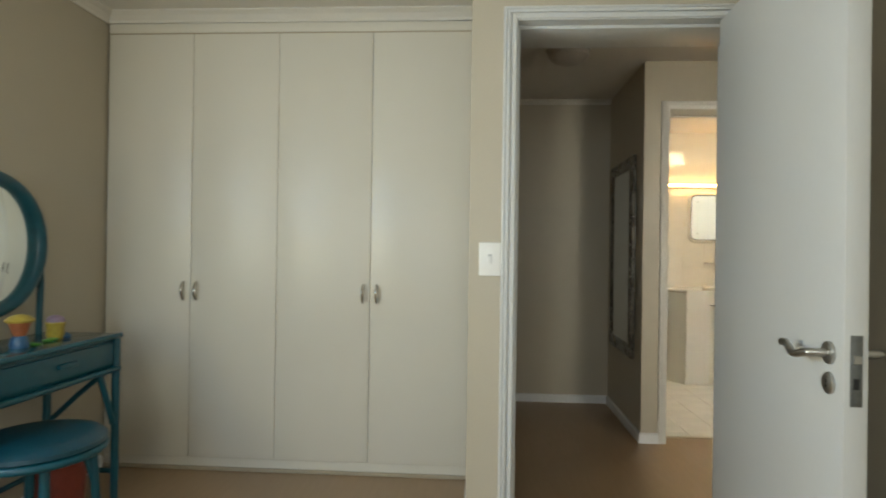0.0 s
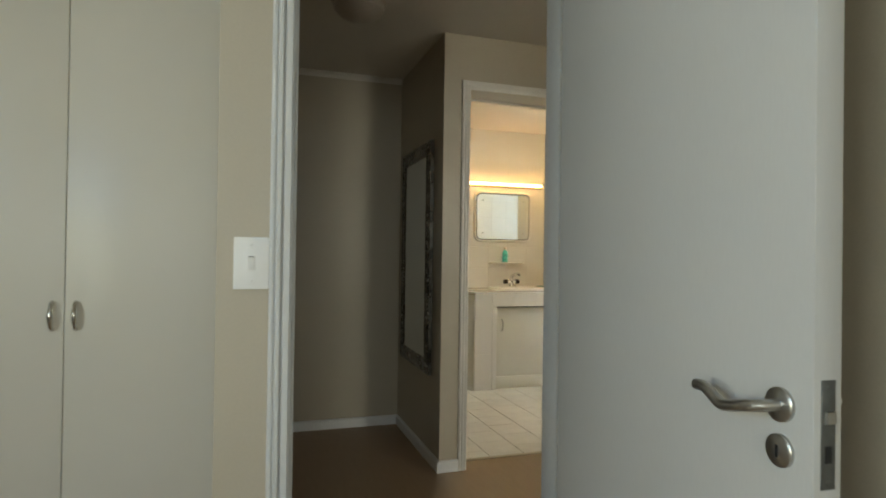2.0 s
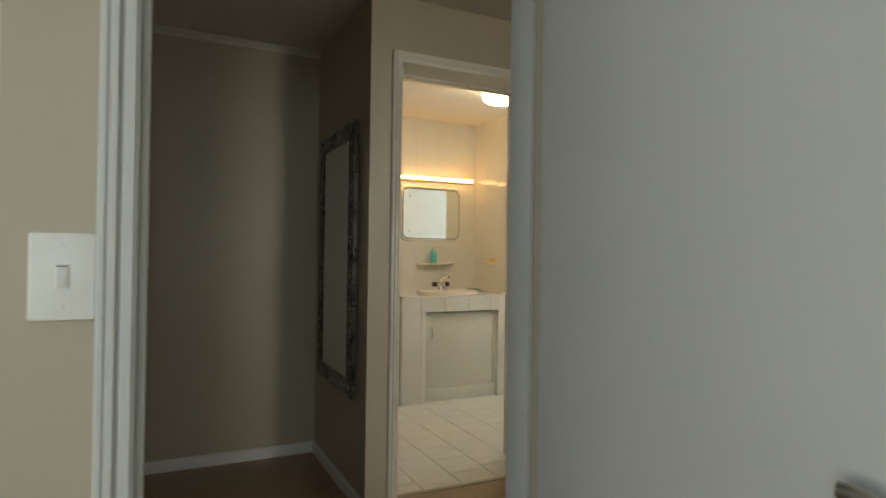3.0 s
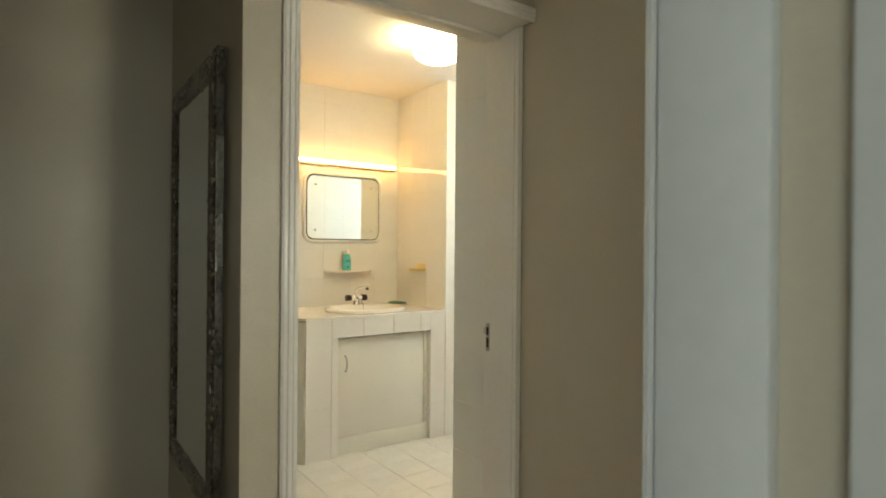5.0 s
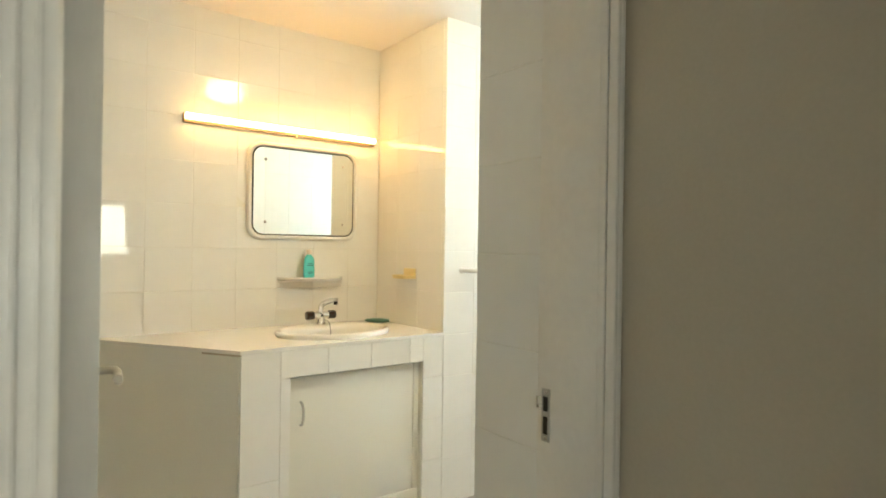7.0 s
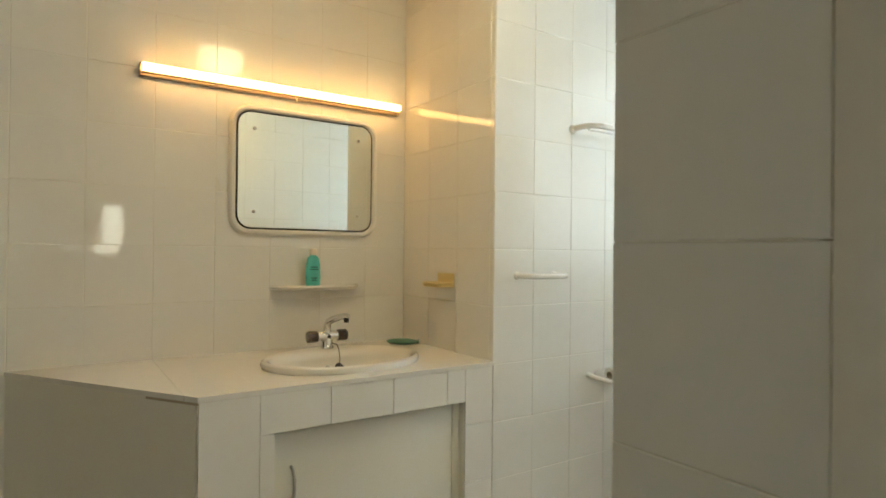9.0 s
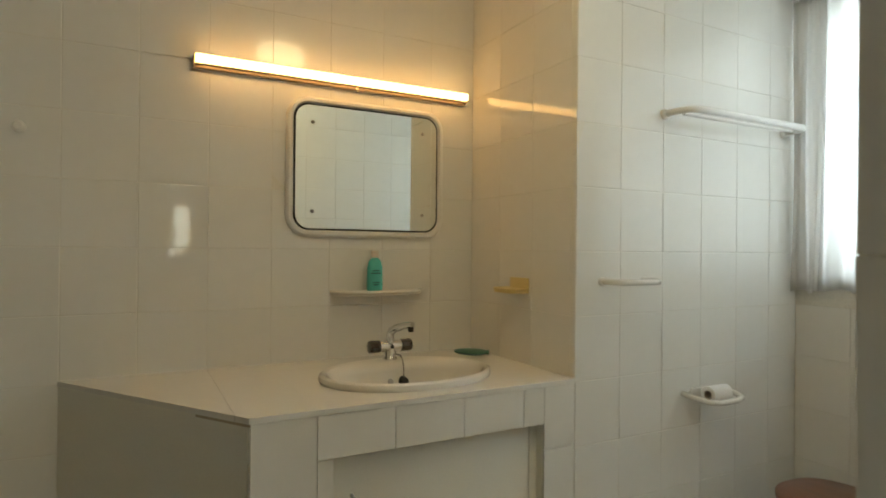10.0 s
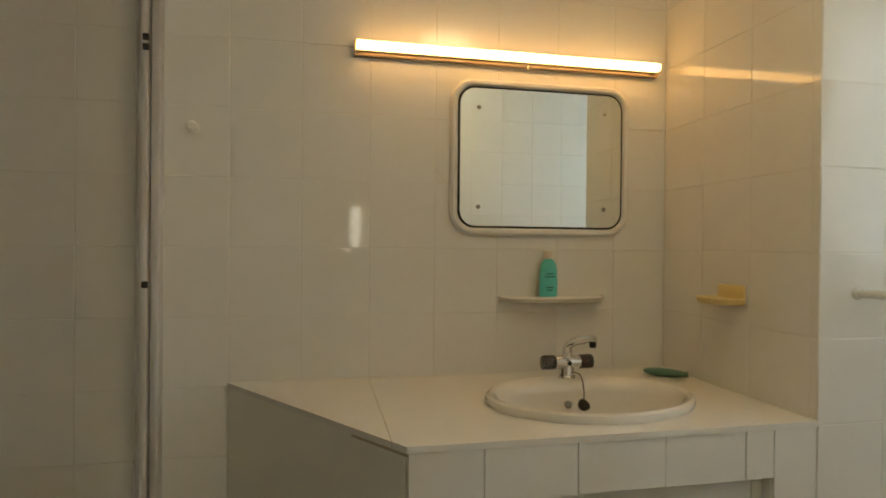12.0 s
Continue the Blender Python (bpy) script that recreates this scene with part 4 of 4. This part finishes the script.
def bathroom_mirror():
    """Hangs on the wall at y = 5.955."""
    ob = thing("bathroom_mirror", pose(2.417, 5.955, 1.532), "rounded bathroom mirror in a white plastic frame above the basin", "mirror")
    outer, inner = rounded(0.612, 0.496, 0.075, 10), rounded(0.566, 0.450, 0.055, 10)
    bm = bmesh.new()
    loops = []
    for ring, y in ((outer, 0.0), (outer, -0.012), (rounded(0.595, 0.48, 0.068, 10), -0.022), (rounded(0.578, 0.462, 0.06, 10), -0.022), (inner, -0.014), (inner, 0.0)):
        loops.append([bm.verts.new((u, y, v)) for u, v in ring])
    n = len(outer)
    for a, b in zip(loops, loops[1:]):
        for k in range(n):
            bm.faces.new((a[k], b[k], b[(k + 1) % n], a[(k + 1) % n]))
    part("frame", finish(bm, True), PLASTIC, ob, "white plastic frame")
    part("dark_rim", prism(rounded(0.568, 0.452, 0.056, 10), -0.012, -0.002, "y"), DARK, ob, "blackened mirror edge")
    glass = part("glass", prism(rounded(0.552, 0.437, 0.05, 10), -0.0165, -0.011, "y"), MIRROR, ob, "silver mirror glass")
    for x in (-0.2155, 0.2155):
        for z in (-0.158, 0.158):
            part("screw_cap", lathe([(0, 0.006), (0.004, 0.005), (0.007, 0.0), (0, 0.0)], 16, m=pose(x, -0.0165, z, 90, 0, 0)), STEEL, glass, "steel screw cap")
    return ob


bathroom_mirror()


def batten_light():
    ob = thing("wall_light", pose(2.314, 5.955, 1.849), "long glowing batten light above the mirror", "wall light")
    h = 0.503
    part("base", boxes(((-h, -0.021, -0.025), (h, 0.0, -0.013)), bevel=0.002), BATTEN_BODY, ob, "brassy metal base")
    part("back_plate", boxes(((-h, -0.034, -0.013), (h, 0.0, 0.012))), PLASTIC, ob)
    out = [(-0.0345, -0.0125), (-0.052, -0.0125), (-0.057, -0.006), (-0.058, 0.004), (-0.055, 0.010), (-0.048, 0.0135), (-0.0345, 0.0135)]
    part("diffuser", prism(out, -h + 0.003, h - 0.003, "x", 0.001), TUBE, ob, "glowing warm white diffuser")
    for s in (-1, 1):
        part("end_cap", boxes(((s * h - 0.002, -0.036, -0.026), (s * h + 0.002, 0.0, 0.016)), bevel=0.0015), BATTEN_BODY, ob)
    part("pull_switch", lathe([(0, -0.016), (0.004, -0.015), (0.004, 0)], 10, m=pose(0.045, -0.03, -0.022)), CHROME, ob)


batten_light()

soap_dish = thing("soap_dish", pose(2.868, 5.612, 1.102, 0, 0, -90), "yellow plastic soap dish on the side wall of the niche", "soap dish")
part("back_plate", boxes(((-0.055, -0.008, -0.012), (0.055, 0.0, 0.043)), bevel=0.004), YELLOW, soap_dish)
part("tray", prism(rounded(0.125, 0.075, 0.02, 6, 0, -0.042), -0.010, 0.002, "z", 0.003), YELLOW, soap_dish)
part("rim", tube([(u, v, 0.004) for u, v in rounded(0.125, 0.075, 0.02, 6, 0, -0.042)], 0.004, 8, closed=True), YELLOW, soap_dish)
for k in range(6):
    part("rib", boxes(((-0.045 + 0.018 * k - 0.003, -0.072, 0.001), (-0.045 + 0.018 * k + 0.003, -0.012, 0.005)), bevel=0.001), YELLOW, soap_dish)


def towel_rail():
    ob = thing("towel_rail", pose(3.585, 5.315, 1.712), "white tubular two-bar towel rail on the tiled wall", "towel rail")
    w, d = 0.33, 0.105
    outer = [(-w, 0.0, 0.0), (-w, -0.03, 0.002)] + [(-w + 0.055 - 0.055 * math.cos(a), -0.05 - 0.055 * math.sin(a), 0.002) for a in (radians(10 * k) for k in range(10))]
    outer += [(-x, y, z) for x, y, z in reversed(outer)]
    part("outer_bar", tube(outer, 0.0115, 12), PLASTIC, ob)
    part("inner_bar", tube([(-w + 0.03, -0.055, -0.004), (w - 0.03, -0.055, -0.004)], 0.006, 10), PLASTIC, ob)
    for s in (-1, 1):
        part("wall_flange", lathe([(0, 0), (0.019, 0), (0.019, 0.008), (0.012, 0.014), (0, 0.014)], 20, m=pose(s * w, 0, 0, 90, 0, 0)), PLASTIC, ob)


towel_rail()
ledge = thing("towel_loop", pose(3.068, 5.315, 1.143), "white tubular towel loop on the tiled wall", "towel loop")
side = [(-0.093, 0.0, 0.0), (-0.093, -0.035, 0.001), (-0.089, -0.062, 0.001), (-0.076, -0.078, 0.001), (-0.055, -0.084, 0.001)]
part("loop", tube(side + [(-x, y, z) for x, y, z in reversed(side)], 0.0095, 12), CERAMIC, ledge)
for k in (-1, 1):
    part("wall_flange", lathe([(0, 0), (0.015, 0), (0.015, 0.005), (0.011, 0.010), (0, 0.010)], 20, m=pose(k * 0.093, 0, 0, 90, 0, 0)), CERAMIC, ledge)


def paper_holder():
    ob = thing("paper_holder", pose(3.455, 5.315, 0.737) @ Matrix.Scale(0.92, 4), "white ceramic paper holder on the tiled wall", "paper holder")
    part("back_plate", prism(rounded(0.15, 0.05, 0.02, 6), -0.010, 0.0, "y", 0.003), CERAMIC, ob)
    pts = [(-0.115, -0.004, 0.01), (-0.105, -0.05, 0.0), (-0.085, -0.098, -0.008), (-0.05, -0.118, -0.010), (0.05, -0.118, -0.010), (0.095, -0.105, -0.008), (0.115, -0.075, -0.004), (0.11, -0.03, 0.004), (0.085, -0.004, 0.012)]
    part("loop", tube(pts, 0.0105, 12), CERAMIC, ob)
    roll = thing("paper_roll", pose(3.455, 5.315 - 0.062, 0.746) @ Matrix.Scale(0.93, 4), "used-up white toilet paper roll in the holder", "toilet paper")
    part("paper", lathe([(0.017, -0.05), (0.031, -0.05), (0.032, 0.0), (0.031, 0.05), (0.017, 0.05), (0.016, 0.0), (0.017, -0.05)], 28, m=Matrix.Rotation(radians(90), 4, "Y")), PAPER, roll)
    part("core", lathe([(0.0165, -0.051), (0.0165, 0.051), (0.015, 0.051), (0.015, -0.051), (0.0165, -0.051)], 20, m=Matrix.Rotation(radians(90), 4, "Y")), EDGE, roll, "brown card core")


paper_holder()


def toilet():
    """Back against the east wall, facing -x."""
    ob = thing("toilet", pose(4.01, 4.955, 0), "white toilet with a closed reddish brown wooden lid", "toilet")

    def oval(x0, x1, half, z, n=36):
        out = []
        for k in range(n):
            a = 2 * math.pi * k / n
            c, s = math.cos(a), math.sin(a)
            e = 0.85 if c > 0 else 1.0
            out.append(((x0 + x1) / 2 + (x1 - x0) / 2 * math.copysign(abs(c) ** (0.6 if c > 0 else 1.0), c), half * math.copysign(abs(s) ** e, s), z))
        return out

    bm = bmesh.new()
    rows = [oval(-0.40, -0.12, 0.11, 0.0), oval(-0.39, -0.11, 0.10, 0.1), oval(-0.43, -0.08, 0.13, 0.25), oval(-0.475, -0.07, 0.175, 0.36), oval(-0.485, -0.07, 0.182, 0.395)]
    rings = [[bm.verts.new(p) for p in r] for r in rows]
    for a, b in zip(rings, rings[1:]):
        for k in range(36):
            bm.faces.new((a[k], b[k], b[(k + 1) % 36], a[(k + 1) % 36]))
    bm.faces.new(rings[0])
    bm.faces.new(rings[-1])
    part("bowl", finish(bm, True), CERAMIC, ob)
    part("rear_block", boxes(((-0.12, -0.10, 0), (-0.002, 0.10, 0.39)), bevel=0.015), CERAMIC, ob)
    for name, lo, hi, grow in (("seat", 0.397, 0.416, 0.0), ("lid", 0.418, 0.438, 0.004)):
        part(name, prism([(x, y) for x, y, z in oval(-0.51 - grow, -0.155, 0.192 + grow, 0)], lo, hi, "z", 0.005), WOOD, ob, "reddish brown varnished wooden " + name)
    for s in (-1, 1):
        part("hinge", lathe([(0, -0.03), (0.010, -0.03), (0.010, 0.03), (0, 0.03)], 14, m=pose(-0.15, s * 0.08, 0.42, 90, 0, 0)), CHROME, ob)
    part("flush_pipe", tube([(-0.03, 0, 0.38), (-0.03, 0, 0.52), (-0.004, 0, 0.56)], 0.02, 14), CERAMIC, ob)


toilet()


def window(name, m, width, height, label, panes=2):
    """A framed window in its own x (across), z (up); the wall lies along x, thickness in y."""
    ob = thing(name, m, label, "window", kind="structure")
    w, h = width / 2, height / 2
    part("window_frame", boxes(((-w, -0.03, -h), (w, 0.03, -h + 0.05)), ((-w, -0.03, h - 0.05), (w, 0.03, h)), ((-w, -0.03, -h + 0.05), (-w + 0.05, 0.03, h - 0.05)), ((w - 0.05, -0.03, -h + 0.05), (w, 0.03, h - 0.05)), bevel=0.003), TRIM, ob)
    step = (2 * w - 0.1) / panes
    for k in range(panes):
        a = -w + 0.05 + k * step
        p = part("pane", boxes(((a, -0.003, -h + 0.05), (a + step, 0.003, h - 0.05))), GLASS, ob)
        p.visible_shadow = False
        if k:
            part("mullion", boxes(((a - 0.02, -0.025, -h + 0.05), (a + 0.02, 0.025, h - 0.05)), bevel=0.002), TRIM, ob)
    part("window_sill", boxes(((-w - 0.03, -0.02, -h - 0.025), (w + 0.03, 0.09, -h)), bevel=0.004), TRIM, ob)
    return ob


window("window_1", pose(-0.3, -2.66, 1.5), 1.5, 1.2, "white framed bedroom window letting in daylight", 2)
window("window_4", pose(-2.01, 0.25, 1.5, 0, 0, -90), 1.6, 1.24, "wide white framed bedroom window in the side wall", 3)
window("window_2", pose(2.65, -2.66, 1.535), 1.0, 0.83, "white framed window at the end of the passage", 1)
# Unseen window, added round the passage fill lamp.
window("passage_fill_window", pose(3.275, 0.35, 1.5, 0, 0, 90), 1.2, 1.2, "unseen white framed window added for the hall fill light", 2)
window("window_3", pose(4.14, 4.72, 1.675, 0, 0, 90), 1.04, 1.05, "white framed bathroom window behind the curtain", 2)


def cloth(x, y0, y1, z0, z1, waves, depth, seed):
    """A hanging sheet with folds that deepen downwards; folds run along z."""
    rng = random.Random(seed)
    shift = [rng.uniform(-0.6, 0.6) for _ in range(6)]
    bm = bmesh.new()
    nu, nv = 90, 22
    grid = []
    for j in range(nv + 1):
        v = j / nv
        row = []
        for i in range(nu + 1):
            u = i / nu
            f = math.sin(2 * math.pi * waves * u + shift[0] + 0.5 * math.sin(3 * v + shift[1])) + 0.45 * math.sin(2 * math.pi * waves * 2.3 * u + shift[2] + v * shift[3])
            d = depth * f * (0.55 + 0.45 * (1 - v))
            row.append(bm.verts.new((x + d, y0 + (y1 - y0) * u + 0.006 * math.sin(9 * u + 5 * v), z0 + (z1 - z0) * v + 0.006 * math.sin(2 * math.pi * waves * u) * (1 - v))))
        grid.append(row)
    for j in range(nv):
        for i in range(nu):
            bm.faces.new((grid[j][i], grid[j][i + 1], grid[j + 1][i + 1], grid[j + 1][i]))
    for f in bm.faces:
        f.smooth = True
    return bm


curtain = thing("curtain", pose(0, 0, 0), "white gathered curtain drawn beside the bathroom window", "curtain")
side_cloth = part("side_cloth", cloth(3.976, 5.185, 5.302, 1.090, 2.255, 1.6, 0.014, 2), SIDE_CLOTH, curtain)
sheer_cloth = part("sheer_cloth", cloth(3.985, 4.14, 5.215, 1.100, 2.255, 9, 0.016, 5), SHEER, curtain, "thin sheer cloth lit from behind")
for c in (side_cloth, sheer_cloth):
    thick = c.modifiers.new("thickness", "SOLIDIFY")
    thick.thickness = 0.0012
rail = thing("curtain_rail", pose(0, 0, 0), "white curtain rail with a gathered heading over the window", "curtain rail")
part("rod", tube([(3.96, 4.04, 2.265), (3.96, 5.27, 2.265)], 0.010, 12), PLASTIC, rail)
head = part("heading", cloth(3.945, 4.13, 5.29, 2.230, 2.315, 16, 0.010, 9), CURTAIN, rail, "gathered white heading tape")
head.modifiers.new("thickness", "SOLIDIFY").thickness = 0.0015
for y in (4.12, 5.285):
    part("bracket", boxes(((3.95, y - 0.008, 2.250), (4.012, y + 0.008, 2.280)), bevel=0.003), PLASTIC, rail)


def shower_screen():
    ob = thing("shower_screen", pose(1.238, 0, 0), "white metal wall channel and stile of the open shower screen", "shower screen")
    section = [(-0.030, 5.954), (-0.030, 5.915), (-0.016, 5.915), (-0.016, 5.935), (0.012, 5.935), (0.012, 5.905), (0.034, 5.905), (0.034, 5.954)]
    part("wall_channel", prism(section, 0.02, 2.12, "z", 0.002), ALU, ob, "white metal wall channel")
    part("door_stile", boxes(((-0.012, 5.885, 0.05), (0.008, 5.932, 2.10)), bevel=0.004), ALU, ob)
    for z in (1.815, 1.788, 1.136):
        part("pivot", boxes(((-0.004, 5.877, z - 0.010), (0.012, 5.886, z + 0.008)), bevel=0.002), DARK, ob, "small black pivot")
    return ob


shower_screen()

hook = thing("wall_hook", pose(1.350, 5.955, 1.585), "small white round hook on the tiled wall", "hook")
part("knob", lathe([(0, 0.034), (0.010, 0.033), (0.016, 0.026), (0.013, 0.018), (0.008, 0.012), (0.009, 0.0)], 20, m=pose(0, 0, 0, 90, 0, 0)), CERAMIC, hook)
part("plate", lathe([(0, 0.006), (0.014, 0.006), (0.017, 0.0)], 20, m=pose(0, 0, 0, 90, 0, 0)), CERAMIC, hook)

bath_lamp = thing("ceiling_lamp", pose(2.37, 4.70, CEILING - 0.02), "glowing round glass ceiling lamp in the bathroom", "ceiling lamp")
part("base", lathe([(0, 0), (0.10, 0), (0.105, -0.012), (0.10, -0.02), (0, -0.02)], 36), PLASTIC, bath_lamp)
part("bowl", lathe([(0.10, -0.018), (0.128, -0.035), (0.132, -0.07), (0.122, -0.105), (0.085, -0.125), (0.03, -0.13), (0, -0.131)], 40), BOWL, bath_lamp, "glowing ribbed glass bowl")


# ---- tiles ----
TILE_MESHES = {}


def tile_mesh(w, h, mat):
    """A bevelled tile, w by h, face towards +z, back at z = 0."""
    key = (round(w, 4), round(h, 4), mat.name)
    if key not in TILE_MESHES:
        bm = bmesh.new()
        x, y, e, t = w / 2, h / 2, 0.0016, 0.008
        rows = [[bm.verts.new((sx * (x - d), sy * (y - d), z)) for sx, sy in ((-1, -1), (1, -1), (1, 1), (-1, 1))] for d, z in ((0, -0.001), (0, t - 0.0012), (e * 0.4, t - 0.0004), (e, t))]
        for a, b in zip(rows, rows[1:]):
            for k in range(4):
                bm.faces.new((a[k], a[(k + 1) % 4], b[(k + 1) % 4], b[k]))
        bm.faces.new(rows[-1])
        TILE_MESHES[key] = mesh_of("tile", finish(bm), mat)
    return TILE_MESHES[key]


def spans(lo, hi, joint, step):
    first = joint + math.ceil((lo - joint) / step - 1e-6) * step
    cuts = [lo]
    while first < hi - 0.004:
        if first > lo + 0.004:
            cuts.append(first)
        first += step
    return list(zip(cuts, cuts[1:] + [hi]))


def tile_field(parent, plane, axis, out, u_range, v_range, u_joint, v_joint=0.035, size=0.2, gap=0.0014, skip=None, mat=None, tilt=0.22, seed=1, stagger=0.0, size_v=None):
    """Lays tiles on the plane axis = plane, whose faces look along out (+1 or -1); plane is the backs' place."""
    rng = random.Random(seed)
    mat = mat or TILE
    for n, (v0, v1) in enumerate(spans(*v_range, v_joint, size_v or size)):
        for u0, u1 in spans(*u_range, u_joint, size):
            if skip and skip(u0, u1, v0, v1):
                continue
            w, h = u1 - u0 - gap, v1 - v0 - gap
            if w < 0.006 or h < 0.006:
                continue
            ob = new("tile", tile_mesh(w, h, mat))
            ob.parent = parent
            cu, cv = (u0 + u1) / 2, (v0 + v1) / 2
            lean = Euler((radians(rng.gauss(0, tilt)), radians(rng.gauss(0, tilt)), 0)).to_matrix().to_4x4()
            if axis == "y":
                base = Matrix.Translation((cu, plane, cv)) @ (pose(0, 0, 0, 90, 0, 0) if out < 0 else pose(0, 0, 0, 90, 0, 180))
            elif axis == "x":
                base = Matrix.Translation((plane, cu, cv)) @ (pose(0, 0, 0, 90, 0, -90) if out < 0 else pose(0, 0, 0, 90, 0, 90))
            else:
                base = Matrix.Translation((cu, cv, plane))
            ob.matrix_local = base @ lean


tile_field(wall_back, 5.963, "y", -1, (0.36, 2.8675), (0.0, 2.379), 1.86, 0.013, 0.2045, skip=lambda a, b, c, d: a > 1.85 and d < 0.82, seed=3)
tile_field(wall_front, 5.323, "y", -1, (2.869, 4.009), (0.0, 2.379), 3.055, 0.013, 0.195, size_v=0.2045, seed=5)
tile_field(wall_front, 2.876, "x", -1, (5.316, 5.954), (0.829, 2.379), 5.954, 0.013, 0.2045, seed=7)
tile_field(wall_east, 4.018, "x", -1, (4.096, 5.314), (0.0, 2.379), 5.314, 0.013, 0.2045, seed=9, skip=lambda a, b, c, d: b > 4.21 and a < 5.23 and d > 1.16 and c < 2.19)
tile_field(wall_stub, 4.087, "y", 1, (2.047, 4.009), (0.0, 2.379), 2.25, 0.013, 0.2045, seed=11)
tile_field(wall_stub, 2.056, "x", -1, (3.890, 4.094), (0.0, 2.379), 4.094, 0.013, 0.2045, seed=13)
for k in range(16):
    xa = 0.968 + 0.216 * k
    if xa > 3.9:
        break
    tile_field(floor_bath, -0.008, "z", 1, (max(xa, 1.05), min(xa + 0.216, 4.01)), (3.785, 5.95), xa, 3.785 + (0.0, 0.11, 0.05, 0.16)[k % 4], size=0.216, size_v=0.205, mat=FLOOR_TILE, gap=0.0032, tilt=0.12, seed=20 + k,
               skip=lambda a, b, c, d: a > 1.85 and c > 5.4 or a > 2.85 and c > 5.33)
